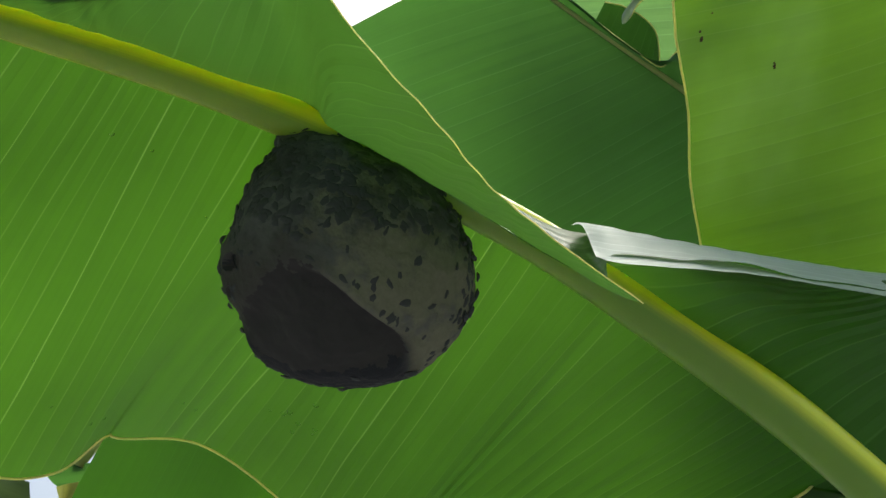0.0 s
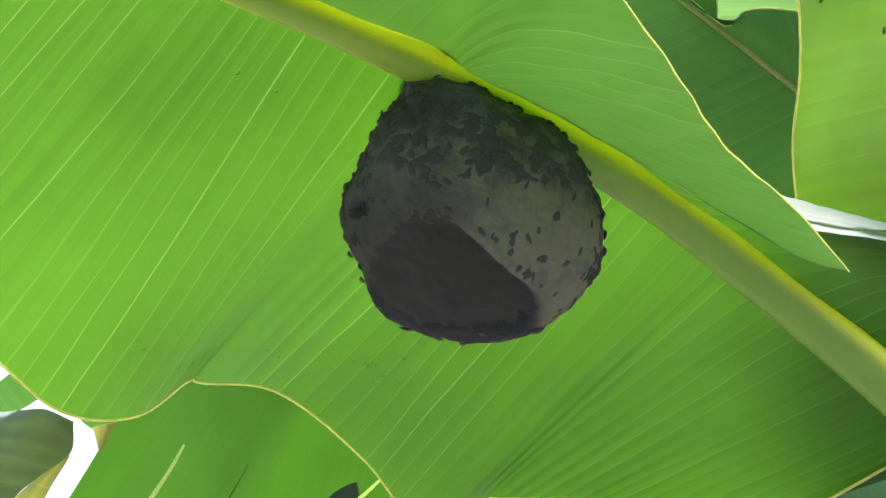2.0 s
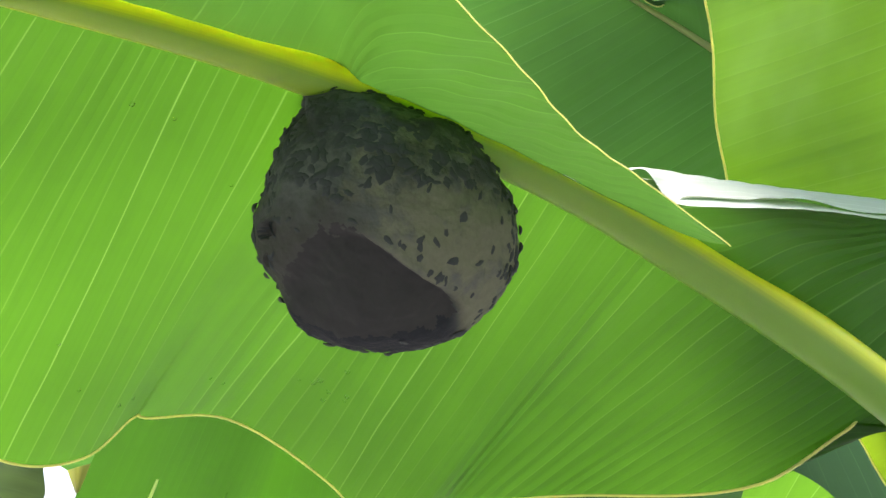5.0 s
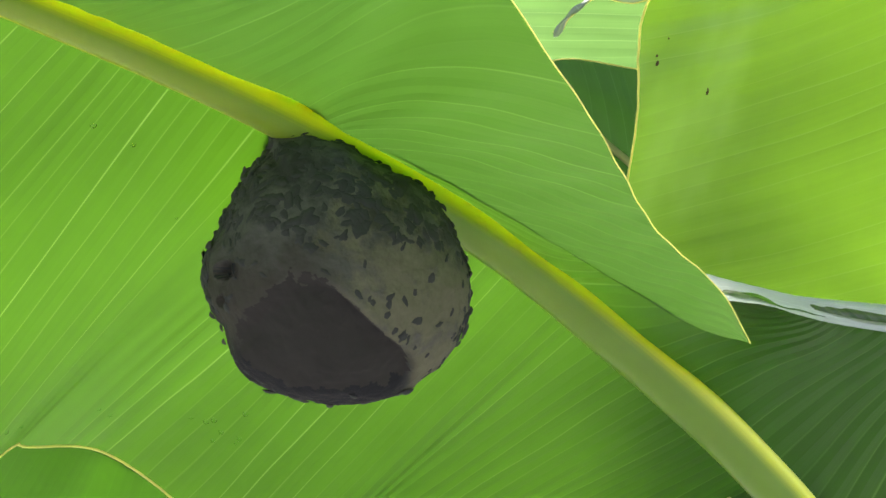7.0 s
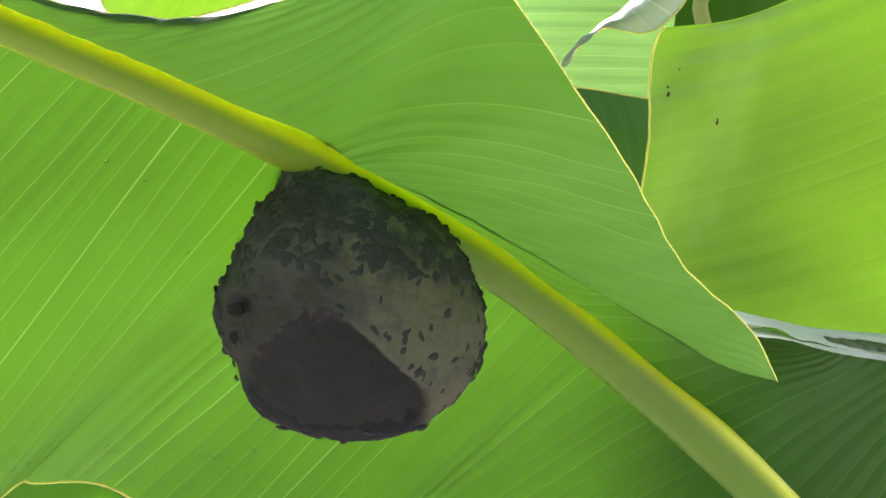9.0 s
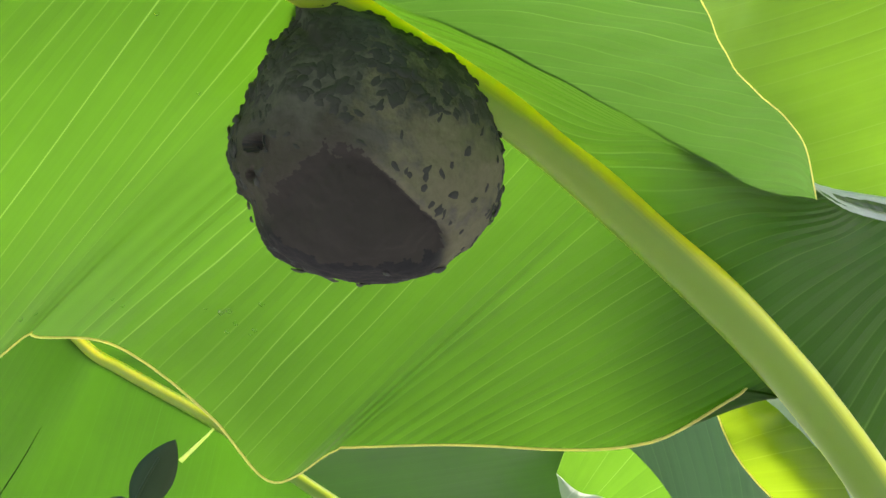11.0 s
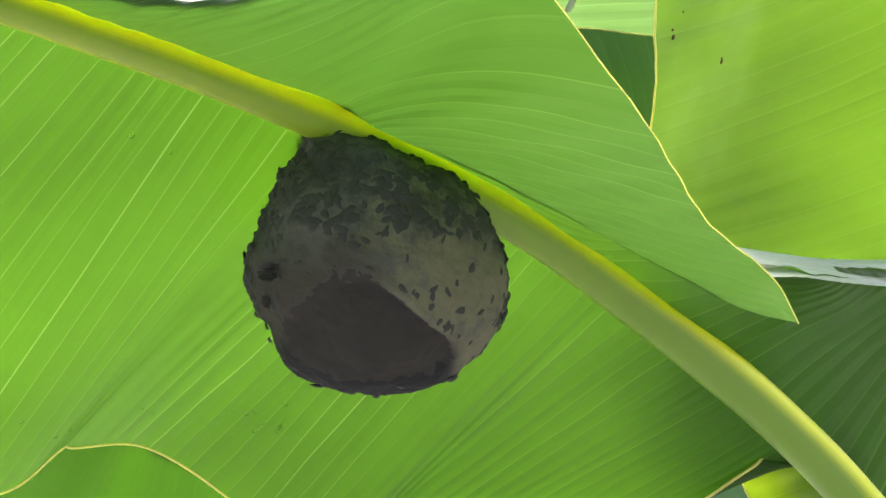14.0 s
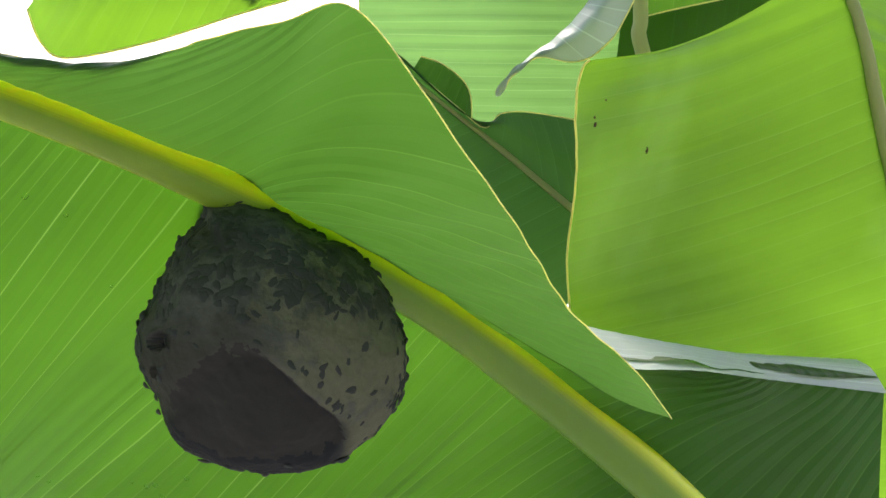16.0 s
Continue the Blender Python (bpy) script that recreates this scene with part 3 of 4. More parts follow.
def used(name, faces, material, label):
    idx = sorted({k for f in faces for k in f})
    back = {k: n for n, k in enumerate(idx)}
    ob = hang(new(name, mesh(name, [places[k] for k in idx], [tuple(back[k] for k in f) for f in faces], material, [flat_at[k] for k in idx])), nest)
    return tagged(ob, label)


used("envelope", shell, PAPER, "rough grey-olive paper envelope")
# the dark colour stands in for the shade within the holes
used("entrance_hole", holes, PULP_HOLE_SHADE, "small dark round entrance holes")
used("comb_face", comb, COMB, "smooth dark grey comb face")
# dark flecks of pulp that crust the envelope, thickest near the top
rng = np.random.default_rng(12)
cv, cf = [], []
ring = 10


def fleck(a, b, size, lift=0.0):
    p, sd = nest_point(a, b)
    q, _ = nest_point(a + 0.02, b)
    s, _ = nest_point(a, b + 0.02)
    p, e1, e2 = Vector(p), (Vector(q) - Vector(p)).normalized(), (Vector(s) - Vector(p)).normalized()
    nrm = e1.cross(e2).normalized()
    if nrm.dot(p - Vector(NEST)) < 0:
        nrm = -nrm
    spin = rng.uniform(0, 6.28)
    t1 = e1 * math.cos(spin) + nrm.cross(e1) * math.sin(spin)
    t2 = nrm.cross(t1)
    base = len(cv)
    thick, rough = rng.uniform(0.34, 0.70), rng.uniform(0.68, 1.30, ring)
    for k, (w, h) in enumerate(((1.15, -0.4), (0.95, 0.06), (0.50, 0.26 + 0.9 * lift / size))):
        for m in range(ring):
            c = 2 * math.pi * m / ring
            cv.append(P(p + t1 * (math.cos(c) * size * w * rough[m]) + t2 * (math.sin(c) * size * thick * w * rough[m]) + nrm * (size * 0.42 * h + lift)))
    for k in range(2):
        for m in range(ring):
            cf.append((base + k * ring + m, base + k * ring + (m + 1) % ring, base + (k + 1) * ring + (m + 1) % ring, base + (k + 1) * ring + m))
    cf.append(tuple(base + 2 * ring + m for m in range(ring)))


made = 0
while made < 900:
    b = math.acos(rng.uniform(-0.35, 1.0))
    a = rng.uniform(0, 2 * math.pi)
    x, z = math.cos(a) * math.sin(b), math.sin(a) * math.sin(b)
    sd = in_face(x, z)
    if sd > -0.02:
        continue
    want = 0.10 + 1.1 * max(0.0, min(1.0, (z + 0.05) / 0.40)) ** 1.3 * (1.0 if noise.fractal(Vector((x * 4, z * 4, 3)), 1.0, 2.0, 3) > -0.02 else 0.10)
    if math.hypot(x, z) > 0.95:
        want = 0.75 if z > -0.5 else 0.25
    if x > 0.0 and z < 0.15 and math.hypot(x, z) < 0.93:
        want = 0.05
    if rng.uniform() > want:
        continue
    fleck(a, b, rng.uniform(0.0044, 0.0088) if z > 0.2 else rng.uniform(0.0032, 0.0062))
    made += 1
for k in range(9):      # where the envelope breaks off above the comb
    f = 0.25 + 0.75 * k / 8
    x, z = -0.05 + 0.66 * f + rng.uniform(-0.02, 0.05), -0.05 - 0.55 * f + rng.uniform(-0.03, 0.04)
    fleck(math.atan2(z, x) % (2 * math.pi), math.asin(math.hypot(x, z)), rng.uniform(0.0034, 0.0060))
for k in range(9):      # on the bare part of the envelope
    x, z = rng.uniform(0.30, 0.86), rng.uniform(-0.42, 0.25)
    if math.hypot(x, z) < 0.93 and in_face(x, z) < -0.05:
        fleck(math.atan2(z, x) % (2 * math.pi), math.asin(math.hypot(x, z)), rng.uniform(0.0040, 0.0068))
for k in range(150):     # along the rim
    a = rng.uniform(0, 2 * math.pi)
    if math.sin(a) > -0.55 or rng.uniform() < 0.3:
        fleck(a, 1.47 + rng.uniform(-0.18, 0.18), rng.uniform(0.0036, 0.0064), rng.uniform(0.0008, 0.0031))
tagged(hang(new("pulp_crust", mesh("pulp_crust", cv, cf, PULP_HOLE_SHADE)), nest), "crust of small blackish flecks", kind="stuff")


# ---- the other leaves ----
def leaf(label, halves, material, rib=None, rib_r=0.008, nu=140, nv=36, seed=1, ripple=0.0012, waves=38.0, edge=True, petiole=None, turned=None, rib_material=RIB_PALE):
    """A banana leaf from the rails of its blades (rib to edge), with its midrib and a petiole that leads to a stem."""
    base = (petiole or rib or halves[0][0])[-1]
    ob = thing("banana_leaf", base, label, "leaf", "banana leaves")
    for n, r in enumerate(halves):
        _, w = blade("blade", r, ob, material, nu, nv, ripple=ripple, waves=waves, wander=0.004, seed=seed + n)
        if edge:
            tube("leaf_margin", w[::3, -1], 0.0010, ob, MARGIN, 6)
    if turned:
        blade("curled_margin", turned, ob, SKY_SHEEN, 50, 8, label="pale turned-up margin")
    if rib:
        tube("midrib", to_world(spline(rib, 60)), np.linspace(rib_r * 0.75, rib_r * 1.25, 60), ob, rib_material, 12)
    if petiole:
        tube("petiole", to_world(spline(petiole, 40)), np.linspace(rib_r * 1.1, rib_r * 1.9, 40), ob, rib_material, 10)
    return ob


# broad leaf on the right
R_EDGE = [(0.3355, 1.2422, 0.3257), (0.3360, 1.2698, 0.3140), (0.3452, 1.3185, 0.2502), (0.3552, 1.3871, 0.2070), (0.3654, 1.4449, 0.1400), (0.3836, 1.4941, 0.0659), (0.4288, 1.5957, -0.0608), (0.5000, 1.7000, -0.2200)]
R_MID = [(0.5373, 1.4611, 0.4307), (0.5603, 1.4799, 0.4285), (0.5806, 1.5093, 0.3579), (0.6002, 1.5536, 0.3024), (0.6206, 1.5924, 0.2321), (0.6545, 1.6370, 0.1407), (0.7212, 1.7228, -0.0215), (0.8085, 1.8200, -0.2173)]
R_RIB = [(0.7524, 1.5600, 0.5712), (0.7820, 1.5700, 0.5412), (0.8120, 1.5800, 0.4708), (0.8374, 1.6000, 0.4057), (0.8649, 1.6200, 0.3378), (0.9139, 1.6600, 0.2347), (0.9969, 1.7300, 0.0447), (1.0948, 1.8200, -0.1776)]
R_FAR = [(x + 0.25, y + 0.12, z - 0.02) for x, y, z in R_RIB]
right = leaf("broad bright green banana leaf hanging with its tip torn straight across", [[R_RIB, R_MID, R_EDGE], [R_RIB, R_FAR]], GREEN_WARM, R_RIB, 0.008,
             petiole=[R_RIB[-2], R_RIB[-1], (1.1, 1.85, -0.5), STEM_RIGHT(1.65)])

SPOT = plain("leaf_spot", (0.03, 0.025, 0.012), (0.09, 0.06, 0.02), 400.0, 0.8, 0.3, 0.0005)
sheet = np.array([v.co for v in right.children[0].data.vertices])
for spot, r in (((0.3632, 1.3420, 0.2850), 0.0021), ((0.3583, 1.3420, 0.2988), 0.0013), ((0.4725, 1.4300, 0.2690), 0.0018), ((0.4811, 1.4300, 0.2613), 0.0012), ((0.4626, 1.4300, 0.2732), 0.001), ((0.3677, 1.3420, 0.3130), 0.0009)):
    k = int(np.argmin(np.linalg.norm(sheet - np.array(P(spot)), axis=1)))
    bm = bmesh.new()
    bmesh.ops.create_icosphere(bm, subdivisions=2, radius=r)
    for v in bm.verts:
        v.co *= 1 + 0.35 * noise.noise(v.co * 900)
        v.co.y *= 0.35
        v.co = TURN @ v.co + Vector(sheet[k])
    me = bpy.data.meshes.new("brown_spot")
    bm.to_mesh(me)
    bm.free()
    me.materials.append(SPOT)
    hang(new("brown_spot", me), right)

# half-shaded leaf behind the flap
B_RIB = [(0.117, 2.150, 0.626), (0.198, 2.150, 0.559), (0.307, 2.150, 0.481), (0.415, 2.150, 0.404), (0.535, 2.150, 0.314), (0.677, 2.150, 0.206)]
B_TOP = [(0.1129, 2.1200, 0.6139), (0.2317, 2.1200, 0.5502), (0.3664, 2.1200, 0.4372), (0.4112, 2.1200, 0.4616), (0.4827, 2.1200, 0.4644), (0.6384, 2.1200, 0.4524)]
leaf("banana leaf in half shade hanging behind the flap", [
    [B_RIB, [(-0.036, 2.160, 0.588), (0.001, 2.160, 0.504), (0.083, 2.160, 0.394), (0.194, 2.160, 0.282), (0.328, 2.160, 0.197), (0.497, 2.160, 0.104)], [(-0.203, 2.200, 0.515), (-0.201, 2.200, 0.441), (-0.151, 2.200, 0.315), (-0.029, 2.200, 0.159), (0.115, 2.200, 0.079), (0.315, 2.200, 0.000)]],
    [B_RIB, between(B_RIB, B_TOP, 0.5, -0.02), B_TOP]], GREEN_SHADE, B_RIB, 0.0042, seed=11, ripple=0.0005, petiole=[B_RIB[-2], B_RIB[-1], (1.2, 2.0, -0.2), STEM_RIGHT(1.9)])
E_H = [(0.2885, 2.3500, 0.6151), (0.3279, 2.3500, 0.6045), (0.3681, 2.3500, 0.5781), (0.3883, 2.3500, 0.5457), (0.3972, 2.3500, 0.4856)]
leaf("dark green tip of a banana leaf behind the flap", [[[(0.2391, 2.4000, 0.5266), (0.2740, 2.4000, 0.4827), (0.3198, 2.4000, 0.4507), (0.3667, 2.4000, 0.4068), (0.4016, 2.4000, 0.3630)], E_H]], GREEN_SOFT_SHADE, nu=40, nv=16, seed=12,
     petiole=[(0.38, 2.38, 0.45), (0.6, 2.4, 0.3), (0.9, 2.1, 0.0), STEM_RIGHT(1.85)])
# pale leaf far behind, its veins level
B2 = [[(0.177, 2.700, 0.938), (0.188, 2.700, 0.781), (0.212, 2.700, 0.600), (0.244, 2.700, 0.372)], [(0.545, 2.650, 0.949), (0.547, 2.650, 0.791), (0.550, 2.650, 0.608), (0.553, 2.650, 0.378)], [(0.910, 2.700, 0.996), (0.910, 2.700, 0.831), (0.910, 2.700, 0.641), (0.909, 2.700, 0.401)]]
B2_RIB = [(x, y, z) for x, y, z in B2[2]]
leaf("pale green banana leaf far behind with level veins", [[B2[2], B2[1], B2[0]]], GREEN_PALE, B2_RIB, 0.010, seed=21, petiole=[B2_RIB[-2], B2_RIB[-1], (1.1, 2.4, 0.1), STEM_RIGHT(2.1)])
# curled tip that shows its shiny upper side
CURL = [[(0.2895, 1.5300, 0.3498), (0.3005, 1.5300, 0.3725), (0.3267, 1.5300, 0.4016), (0.3591, 1.5300, 0.4285), (0.3880, 1.5300, 0.4583), (0.4133, 1.5300, 0.4940)], [(0.2909, 1.5300, 0.3528), (0.3015, 1.5100, 0.3729), (0.3312, 1.5000, 0.3964), (0.3610, 1.4900, 0.4091), (0.3965, 1.4900, 0.4364), (0.4312, 1.5000, 0.4862)], [(0.2923, 1.5300, 0.3551), (0.3110, 1.5400, 0.3823), (0.3494, 1.5500, 0.4100), (0.3998, 1.5500, 0.4070), (0.4442, 1.5600, 0.4433), (0.4851, 1.5800, 0.5156)]]
leaf("curled leaf tip showing its shiny wet upper side", [CURL], SKY_SHEEN, nu=80, nv=20, seed=23, petiole=[CURL[0][-1], (0.62, 1.75, 0.95), (1.2, 1.9, 0.9), STEM_RIGHT(2.3)])
# leaves and a petiole above the broad leaf
leaf("yellow-green leaf edge above the broad leaf", [[[(0.602, 1.950, 0.673), (0.662, 1.950, 0.697), (0.753, 1.950, 0.724), (0.835, 1.950, 0.741), (0.961, 1.950, 0.761)], [(0.598, 1.950, 0.599), (0.652, 1.950, 0.617), (0.753, 1.950, 0.646), (0.834, 1.950, 0.672), (0.960, 1.950, 0.710)]]], GREEN_WIDE, nu=60, nv=20, seed=25,
     petiole=[[(0.961, 1.950, 0.761)][0], (1.2, 1.95, 0.85), STEM_RIGHT(2.3)])
# its top is carried back out of view to shade the leaf behind the flap
leaf("shaded dark green leaf above the broad leaf", [[[(0.55, 2.80, 1.00), (0.68, 2.80, 1.00), (0.95, 2.78, 0.99), (1.30, 2.75, 0.98)], [(0.55, 2.45, 0.92), (0.60, 2.45, 0.92), (0.95, 2.43, 0.91), (1.30, 2.40, 0.90)], [(0.622, 2.150, 0.765), (0.776, 2.150, 0.777), (1.026, 2.150, 0.796), (1.237, 2.150, 0.813)], [(0.623, 2.150, 0.549), (0.775, 2.150, 0.559), (1.022, 2.150, 0.574), (1.230, 2.150, 0.587)]]], GREEN_DEEP_SHADE, nu=60, nv=24, seed=27,
     petiole=[(1.02, 2.15, 0.70), (1.2, 2.1, 0.4), STEM_RIGHT(2.28)])
tagged(tube("leaf_stalk", to_world(spline([[(0.574, 1.850, 0.693)][0], [(0.576, 1.850, 0.571)][0], [(0.580, 1.850, 0.516)][0], [(0.662, 1.870, 0.314)][0], (0.95, 1.9, 0.1), STEM_RIGHT(2.0)], 60)), 0.0085, None, RIB_PALE, 12), "smooth yellow-green leaf stalk", "stalk")

# the leaf below and behind the nest, torn along its veins
D_RIB = [(-0.7307, 1.7835, 0.1308), (-0.5350, 1.9584, 0.0109), (-0.4534, 2.1094, -0.0479), (-0.4591, 2.2484, -0.1192), (-0.3993, 2.5400, -0.2601), (-0.3292, 2.6230, -0.3148), (-0.1606, 2.7747, -0.4270), (-0.0454, 2.8054, -0.5063), (0.2477, 2.9241, -0.7099), (0.5652, 2.9407, -0.9293)]
D_LOW = [(-1.2437, 2.1251, -0.5433), (-0.9753, 2.2471, -0.6287), (-0.8190, 2.3600, -0.5175), (-0.7402, 2.4500, -0.5766), (-0.6337, 2.6131, -0.7507), (-0.4873, 2.7351, -0.8727), (-0.2921, 2.9181, -1.0313), (-0.1457, 3.0401, -1.1533), (0.0983, 3.2841, -1.3973), (0.3423, 3.4061, -1.5803)]
D_UP = [(-0.4507, 2.1251, 0.2497), (-0.2067, 2.4301, 0.0667), (-0.0237, 2.6741, 0.0057), (0.1593, 2.9181, -0.0553), (0.5253, 3.4061, -0.1407), (0.7083, 3.6501, -0.2383), (0.9523, 3.8941, -0.3847), (1.0987, 3.8941, -0.5067), (1.3183, 3.8941, -0.7263), (1.4403, 3.8941, -0.9703)]
D_SIDE = [(-0.4834, 2.1094, -0.0479)] + D_RIB[3:]
d_leaf = leaf("deep green banana leaf hanging below and behind the nest", [[D_SIDE, between(D_SIDE, D_LOW[2:]), D_LOW[2:]], [D_RIB, between(D_RIB, D_UP), D_UP]], GREEN_DEEP_SHADE, D_RIB[2:], 0.0095, seed=17, ripple=0.0003, rib_material=RIB,
              petiole=[D_RIB[-2], D_RIB[-1], (1.1, 2.5, -0.9), STEM_RIGHT(1.25)])
for pts, r in (([(-0.5865, 2.0808, -0.4877), (-0.5522, 2.0808, -0.4297), (-0.5207, 2.0808, -0.3758), (-0.4984, 2.0808, -0.3309)], 0.0036), ([(-0.5126, 2.2548, -0.5413), (-0.4558, 2.2548, -0.4413), (-0.4261, 2.2548, -0.3816)], 0.0010), ([(-0.1625, 1.8154, -0.3625), (-0.1471, 1.8154, -0.3466), (-0.1318, 1.8154, -0.3305), (-0.1187, 1.8154, -0.3160)], 0.0024)):
    tube("torn_edge", to_world(spline(pts, 30)), np.linspace(r, r * 0.45, 30), d_leaf, STRIP if r > 0.002 else GREEN_DEEP_SHADE, 8, flat=0.5, label="narrow rolled strip along a tear")

blade("dried_shred", [[(-0.7116, 2.2200, -0.3285), (-0.7043, 2.2200, -0.3502), (-0.6970, 2.2200, -0.3718)], [(-0.6745, 2.1800, -0.3177), (-0.6765, 2.1800, -0.3413), (-0.6791, 2.1800, -0.3643)], [(-0.6672, 2.2200, -0.3174), (-0.6788, 2.2200, -0.3438), (-0.6913, 2.2200, -0.3691)]], d_leaf, DRY_YELLOW, 30, 8, label="dried yellow shred at the torn side")

# leaves at the lower right
leaf("pale grey-green upper side of a low banana leaf", [[[(0.0528, 1.5000, -0.4983), (0.1160, 1.5000, -0.4832), (0.1698, 1.5000, -0.4789), (0.2278, 1.5000, -0.4690), (0.2710, 1.5000, -0.4860), (0.3153, 1.5000, -0.5238)], [(0.0528, 1.5800, -0.4583), (0.1160, 1.5800, -0.4432), (0.1698, 1.5800, -0.4389), (0.2278, 1.5800, -0.4290), (0.2710, 1.5800, -0.4460), (0.3153, 1.5800, -0.4838)], [(0.0528, 1.6800, -0.4533), (0.1160, 1.6800, -0.4382), (0.1698, 1.6800, -0.4339), (0.2278, 1.6800, -0.4240), (0.2710, 1.6800, -0.4410), (0.3153, 1.6800, -0.4788)]]], SKY_SHEEN, seed=31,
     petiole=[(0.30, 1.5, -0.52), (0.6, 1.6, -0.8), STEM_RIGHT(0.95)])
E2M = [(0.495, 2.300, -0.447), (0.538, 2.300, -0.480), (0.595, 2.300, -0.495), (0.627, 2.300, -0.548), (0.673, 2.300, -0.622)]
leaf("narrow green leaf with a white turned margin", [[[(0.524, 2.300, -0.363), (0.603, 2.300, -0.381), (0.669, 2.300, -0.429), (0.732, 2.300, -0.507), (0.765, 2.300, -0.593)], E2M]], GREEN_WIDE, nu=60, nv=16, seed=33, edge=False, turned=[E2M, [(0.484, 2.250, -0.443), (0.502, 2.250, -0.494), (0.560, 2.250, -0.514), (0.590, 2.250, -0.559), (0.631, 2.250, -0.633)]],
     petiole=[[(0.745, 2.300, -0.592)][0], (1.1, 2.3, -0.7), STEM_RIGHT(1.05)])
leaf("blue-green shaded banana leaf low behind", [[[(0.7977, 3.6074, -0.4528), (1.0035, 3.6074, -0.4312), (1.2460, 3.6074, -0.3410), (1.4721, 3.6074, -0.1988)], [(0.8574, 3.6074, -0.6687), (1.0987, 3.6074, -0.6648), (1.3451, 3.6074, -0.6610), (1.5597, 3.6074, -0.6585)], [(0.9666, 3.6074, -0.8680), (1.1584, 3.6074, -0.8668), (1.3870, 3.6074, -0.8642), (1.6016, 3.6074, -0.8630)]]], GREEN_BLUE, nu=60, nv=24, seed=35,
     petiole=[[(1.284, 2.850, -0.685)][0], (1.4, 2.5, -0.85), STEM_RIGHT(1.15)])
leaf("small yellow banana leaf lit from behind", [[[(0.632, 1.740, -0.223), (0.706, 1.740, -0.282), (0.767, 1.740, -0.341), (0.804, 1.740, -0.404)], [(0.592, 1.700, -0.230), (0.639, 1.700, -0.290), (0.686, 1.700, -0.340), (0.729, 1.700, -0.397)], [(0.570, 1.720, -0.250), (0.600, 1.720, -0.309), (0.634, 1.720, -0.350), (0.686, 1.720, -0.401)]]], YELLOWING, nu=60, nv=20, seed=37,
     petiole=[[(0.804, 1.740, -0.404)][0], (0.95, 1.75, -0.62), STEM_RIGHT(1.35)])
leaf("pale shiny upper side of a leaf with water drops", [[[(0.607, 1.860, -0.250), (0.675, 1.860, -0.206), (0.766, 1.860, -0.203), (0.859, 1.860, -0.244)], [(0.595, 1.760, -0.265), (0.663, 1.760, -0.259), (0.740, 1.760, -0.261), (0.810, 1.760, -0.293)], [(0.600, 1.740, -0.274), (0.682, 1.740, -0.317), (0.747, 1.740, -0.372), (0.822, 1.740, -0.436)]]], SKY_SHEEN, nu=60, nv=20, seed=39, edge=False,
     petiole=[(0.78, 1.78, -0.28), (1.0, 1.8, -0.5), STEM_RIGHT(1.42)])

# leaves and sky gap at the lower left
leaf("grey-green leaf in shade before the bright sky", [[[(-0.7593, 2.0000, -0.2823), (-0.8085, 2.0000, -0.3241), (-0.8356, 2.0000, -0.3698), (-0.8529, 2.0000, -0.4164), (-0.8675, 2.0000, -0.4731)], [(-0.7037, 1.9700, -0.2745), (-0.7247, 1.9700, -0.3234), (-0.7616, 1.9700, -0.3750), (-0.7877, 1.9700, -0.4154), (-0.8093, 1.9700, -0.4676)], [(-0.6618, 2.0000, -0.2951), (-0.6638, 2.0000, -0.3471), (-0.7146, 2.0000, -0.3907), (-0.7511, 2.0000, -0.4261), (-0.7813, 2.0000, -0.4746)]]], GREEN_GREY, nu=60, nv=24, seed=41, edge=False,
     petiole=[(-0.8206, 2.0000, -0.4717), (-1.1, 2.2, -0.8), STEM_LEFT(1.3)])
leaf("pale leaf edge shining in the sky light", [[[(-0.7761, 2.0600, -0.2887), (-0.8278, 2.0600, -0.2963), (-0.8740, 2.0600, -0.2984), (-0.9213, 2.0600, -0.3083)], [(-0.7646, 2.0300, -0.2877), (-0.8183, 2.0300, -0.3114), (-0.8557, 2.0300, -0.3346), (-0.8924, 2.0300, -0.3677)], [(-0.7798, 2.0600, -0.2943), (-0.8373, 2.0600, -0.3349), (-0.8671, 2.0600, -0.3799), (-0.8942, 2.0600, -0.4372)]]], SKY_SHEEN, nu=40, nv=12, seed=43,
     petiole=[(-0.9025, 2.0600, -0.3672), (-1.2, 2.3, -0.6), STEM_LEFT(1.45)])
leaf("yellowing narrow leaf beside the sky gap", [[[(-0.7221, 2.1200, -0.3634), (-0.7669, 2.1200, -0.4104), (-0.8070, 2.1200, -0.4509), (-0.8423, 2.1200, -0.5032)], [(-0.7110, 2.1000, -0.3615), (-0.7435, 2.1000, -0.4080), (-0.7727, 2.1000, -0.4524), (-0.7987, 2.1000, -0.5028)], [(-0.7162, 2.1200, -0.3659), (-0.7370, 2.1200, -0.4127), (-0.7560, 2.1200, -0.4619), (-0.7731, 2.1200, -0.5114)]]], DRY_YELLOW, nu=40, nv=10, seed=45, edge=False, ripple=0.0,
     petiole=[(-0.8077, 2.1200, -0.5037), (-1.2, 2.5, -0.9), STEM_LEFT(1.2)])
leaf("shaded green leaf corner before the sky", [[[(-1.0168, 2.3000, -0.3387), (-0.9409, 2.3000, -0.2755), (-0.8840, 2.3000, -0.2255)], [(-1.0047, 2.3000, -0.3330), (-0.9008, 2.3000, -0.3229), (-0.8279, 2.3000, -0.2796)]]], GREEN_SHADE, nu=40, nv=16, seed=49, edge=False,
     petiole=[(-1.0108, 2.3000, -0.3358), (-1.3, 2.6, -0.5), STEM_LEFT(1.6)])
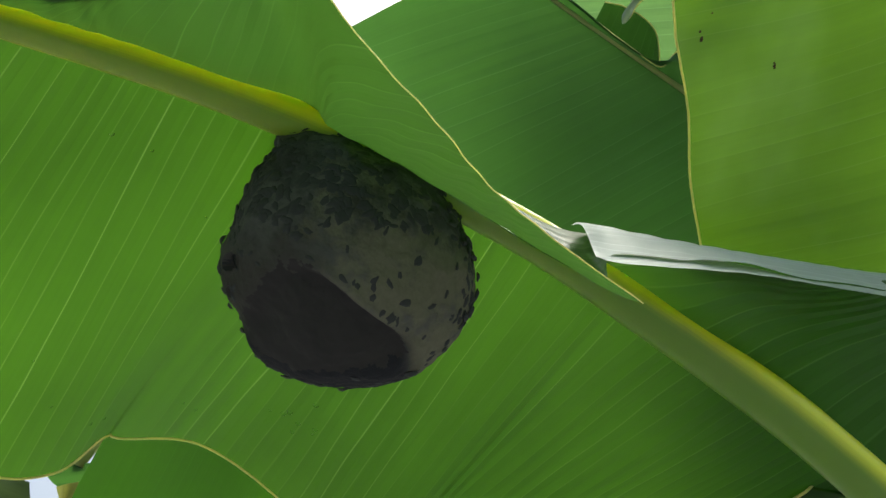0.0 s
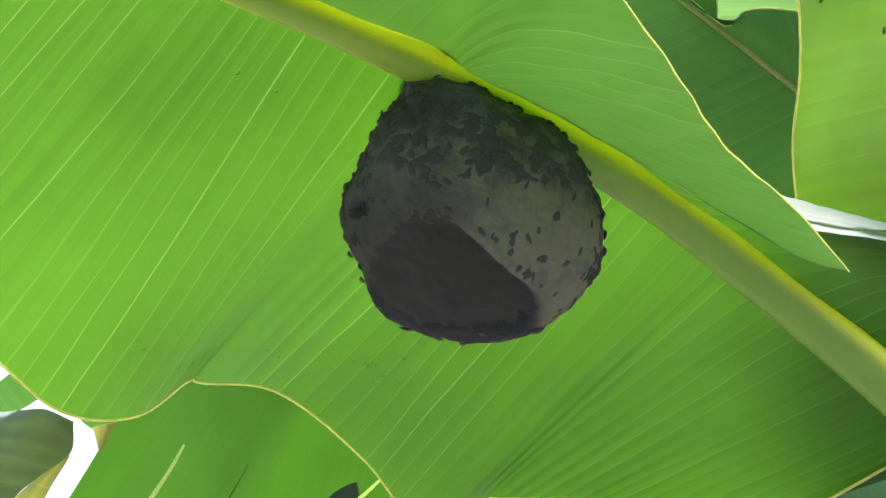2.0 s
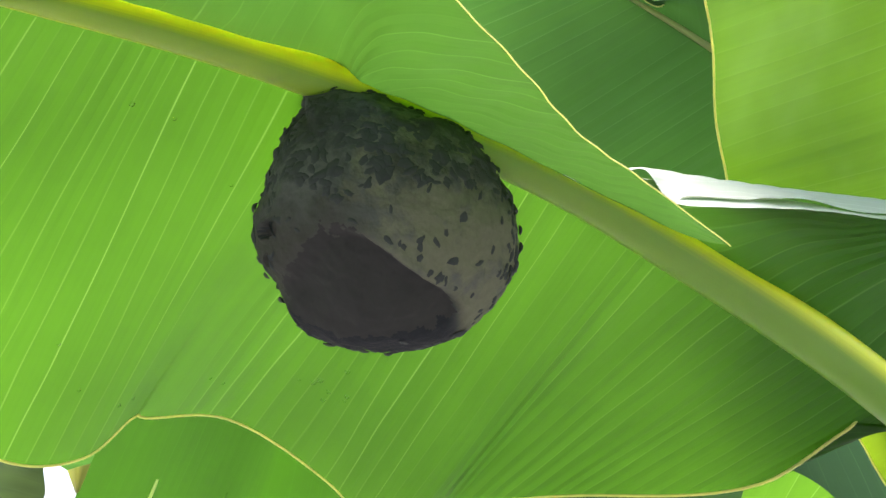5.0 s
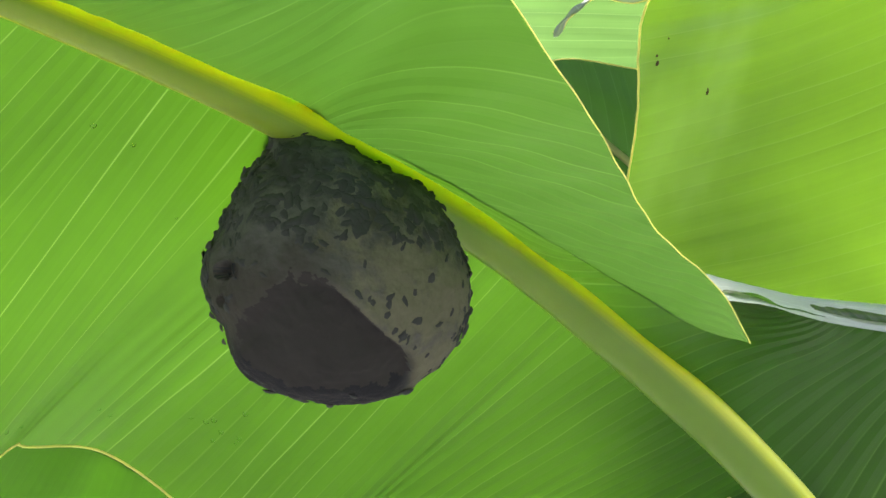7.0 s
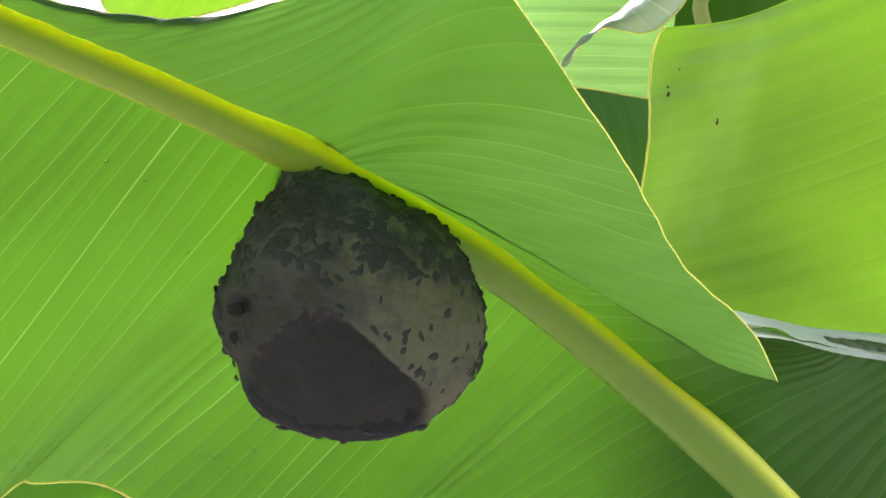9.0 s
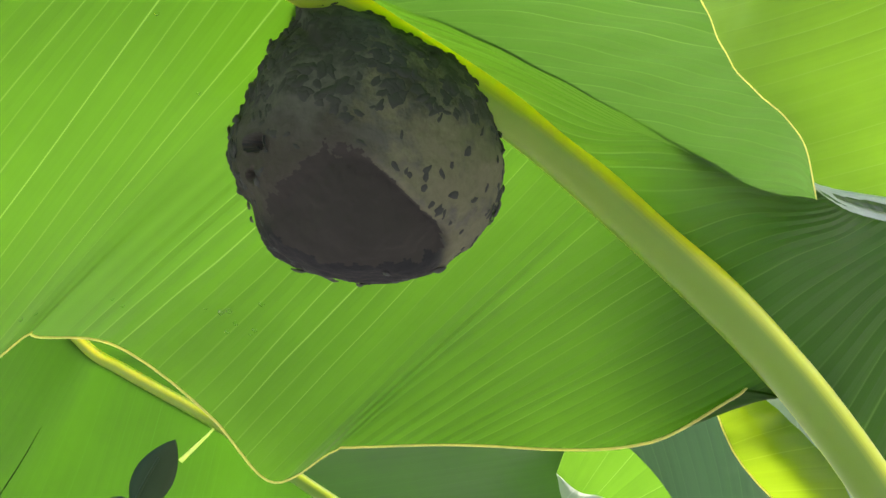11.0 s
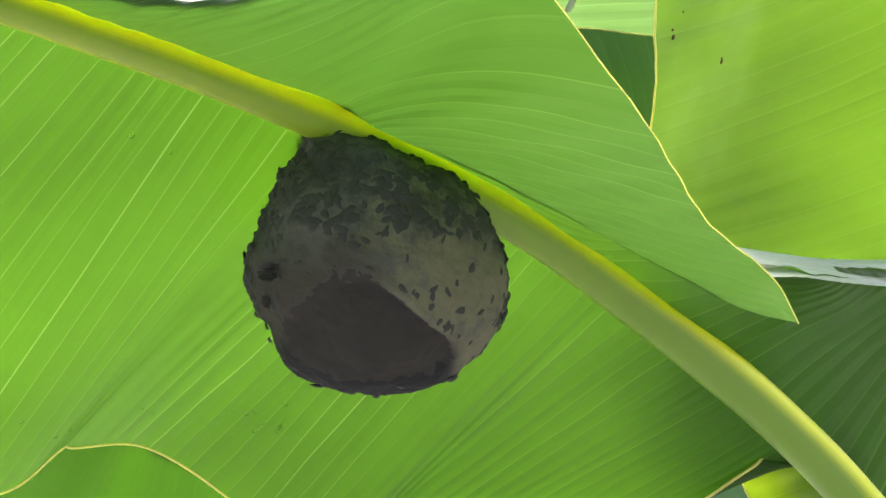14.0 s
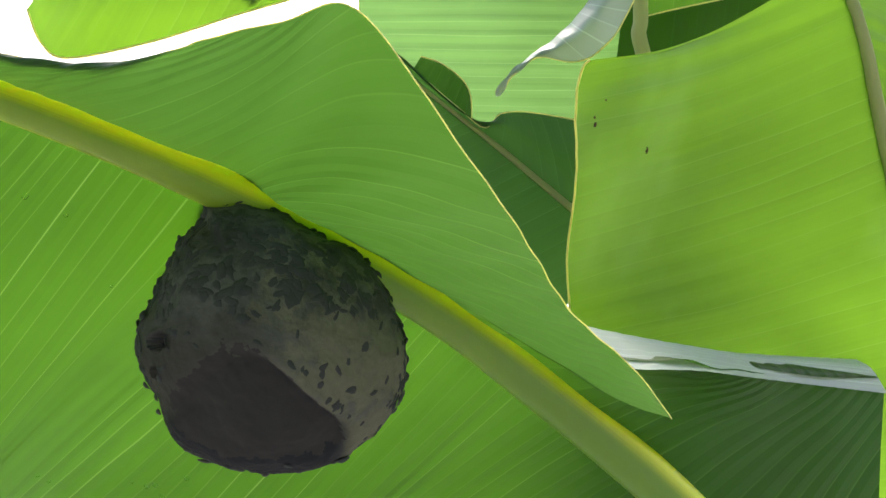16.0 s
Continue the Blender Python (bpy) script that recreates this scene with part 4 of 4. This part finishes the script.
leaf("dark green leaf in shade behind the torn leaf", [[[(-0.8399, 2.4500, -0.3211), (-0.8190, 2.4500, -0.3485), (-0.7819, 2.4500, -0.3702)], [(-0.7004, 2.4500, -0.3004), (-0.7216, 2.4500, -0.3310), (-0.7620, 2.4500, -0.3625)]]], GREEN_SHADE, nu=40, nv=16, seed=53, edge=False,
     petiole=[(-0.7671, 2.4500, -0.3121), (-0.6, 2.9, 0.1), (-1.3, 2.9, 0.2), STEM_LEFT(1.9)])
leaf("low yellow-green leaf under the torn leaf", [[[(-0.8592, 2.4500, -0.5466), (-0.8301, 2.4500, -0.5558), (-0.7895, 2.4500, -0.5682), (-0.7204, 2.4500, -0.5921)], [(-0.8559, 2.4000, -0.5842), (-0.8156, 2.4000, -0.5929), (-0.7696, 2.4000, -0.6020), (-0.7012, 2.4000, -0.6184)]]], GREEN_WIDE, nu=40, nv=12, seed=47,
     petiole=[(-0.7789, 2.4100, -0.6005), (-1.1, 2.6, -1.0), STEM_LEFT(1.1)])
# leaf above the flap at the left
G_RIB = [(-0.146, 1.500, 0.525), (-0.090, 1.500, 0.490), (-0.045, 1.500, 0.465), (-0.011, 1.500, 0.448)]
leaf("bright green banana leaf above the flap", [[[(-0.262, 1.520, 0.480), (-0.226, 1.520, 0.483), (-0.166, 1.520, 0.502), (-0.093, 1.520, 0.523), (-0.010, 1.520, 0.537), (0.124, 1.520, 0.548)], [(-0.269, 1.500, 0.438), (-0.242, 1.500, 0.412), (-0.197, 1.500, 0.422), (-0.115, 1.500, 0.435), (-0.018, 1.500, 0.464), (0.109, 1.500, 0.488)], [(-0.282, 1.500, 0.410), (-0.263, 1.500, 0.370), (-0.230, 1.500, 0.353), (-0.139, 1.500, 0.380), (-0.040, 1.500, 0.419), (0.054, 1.500, 0.458)]]], GREEN_WARM, G_RIB, 0.006, seed=51,
     petiole=[G_RIB[0], (-0.7, 1.7, 0.75), (-1.2, 2.3, 0.4), STEM_LEFT(2.4)])


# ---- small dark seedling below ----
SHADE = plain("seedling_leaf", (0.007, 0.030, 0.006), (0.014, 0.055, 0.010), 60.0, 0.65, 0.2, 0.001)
plant = thing("seedling", (-0.265, 1.930, -0.594), "small dark green seedling with oval leaves", "plant")
base = (-0.265, 1.930, -0.594)
tube("stalk", to_world(spline([*[tuple(PLAN.inverted() @ (P(base) + Vector((0.08, 0.1, -1.0)) * (P(base).z * f))) for f in (1.0, 0.7, 0.45, 0.27, 0.15, 0.07, 0.025)], base, (-0.245, 1.930, -0.503), (-0.228, 1.930, -0.433), (-0.201, 1.930, -0.377)], 50)), np.linspace(0.004, 0.0014, 50), plant, SHADE, 8)


def oval_leaf(root, tip, width, bend):
    """A small pointed leaf with a folded middle."""
    root, tip = np.array(root), np.array(tip)
    ax = tip - root
    side = np.cross(ax, (0, 1, 0.2))
    side *= width / np.linalg.norm(side)
    verts, faces, n = [], [], 12
    for i in range(n + 1):
        f = i / n
        w = math.sin(math.pi * f ** 0.8) ** 0.8
        c = root + ax * f + np.array((0, bend * math.sin(math.pi * f), 0))
        for s in (-1, -0.5, 0, 0.5, 1):
            verts.append(P(c + side * (w * s) + np.array((0, 0.012 * abs(s) * w, 0))))
    for i in range(n):
        for j in range(4):
            faces.append((i * 5 + j, i * 5 + j + 1, (i + 1) * 5 + j + 1, (i + 1) * 5 + j))
    ob = hang(new("leaf", mesh("leaf", verts, faces, SHADE)), plant)
    mod = ob.modifiers.new("thick", "SOLIDIFY")
    mod.thickness = 0.0006
    return ob


for r, t, w, bd in (((-0.232, 1.930, -0.455), (-0.178, 1.930, -0.349), 0.030, 0.01), ((-0.241, 1.930, -0.437), (-0.333, 1.910, -0.508), 0.018, 0.02),
                    ((-0.246, 1.930, -0.513), (-0.307, 1.880, -0.572), 0.02, 0.02)):
    oval_leaf(r, t, w, bd)


# ---- water drops on the blade ----
K = Mat("water")
K.b.inputs["Base Color"].default_value = (0.9, 1.0, 0.9, 1)
K.b.inputs["Transmission Weight"].default_value = 1.0
K.b.inputs["Roughness"].default_value = 0.02
K.b.inputs["IOR"].default_value = 1.33
WATER = K.m


def drop(spot, r):
    """A flat bead of water on a blade, at the vertex of the blade's grid nearest to a plan place."""
    grid = low_w.reshape(-1, 3)
    k = int(np.argmin(np.linalg.norm(grid - np.array(P(spot)), axis=1)))
    bm = bmesh.new()
    bmesh.ops.create_uvsphere(bm, u_segments=10, v_segments=6, radius=r)
    me = bpy.data.meshes.new("water_drop")
    bm.to_mesh(me)
    bm.free()
    me.materials.append(WATER)
    me.polygons.foreach_set("use_smooth", [True] * len(me.polygons))
    ob = new("water_drop", me)
    ob.location = Vector(grid[k]) - (TURN.to_3x3() @ Vector((0, 1, 0))) * (0.5 * r)
    ob.rotation_euler = (radians(TILT), 0, 0)
    ob.scale = (1, 0.6, 1)
    return tagged(ob, "tiny clear water drop on the leaf", "drop", "water drops")


for spot, r in (((-0.1027, 1.4500, -0.1316), 0.003), ((-0.0915, 1.4500, -0.1255), 0.003), ((-0.0614, 1.4300, -0.1259), 0.003), ((-0.0956, 1.4700, -0.1517), 0.0026), ((-0.0828, 1.4600, -0.1447), 0.0028), ((-0.0633, 1.4600, -0.1520), 0.0026), ((-0.0715, 1.4600, -0.1576), 0.0018), ((-0.2138, 1.4500, -0.1230), 0.002), ((-0.2267, 1.4300, -0.1110), 0.0018), ((-0.3133, 1.3500, -0.1260), 0.0022), ((-0.3000, 1.3500, -0.1234), 0.002), ((-0.3293, 1.3000, -0.1044), 0.002), ((-0.3241, 1.2500, -0.0683), 0.0018), ((-0.1967, 1.1160, 0.1543), 0.0026), ((-0.1675, 1.1400, 0.1447), 0.002), ((-0.0834, 1.2000, 0.0995), 0.002), ((-0.1322, 1.2000, 0.0913), 0.0016), ((-0.1183, 1.4500, -0.1326), 0.0016)):
    drop(spot, 0.8 * r)
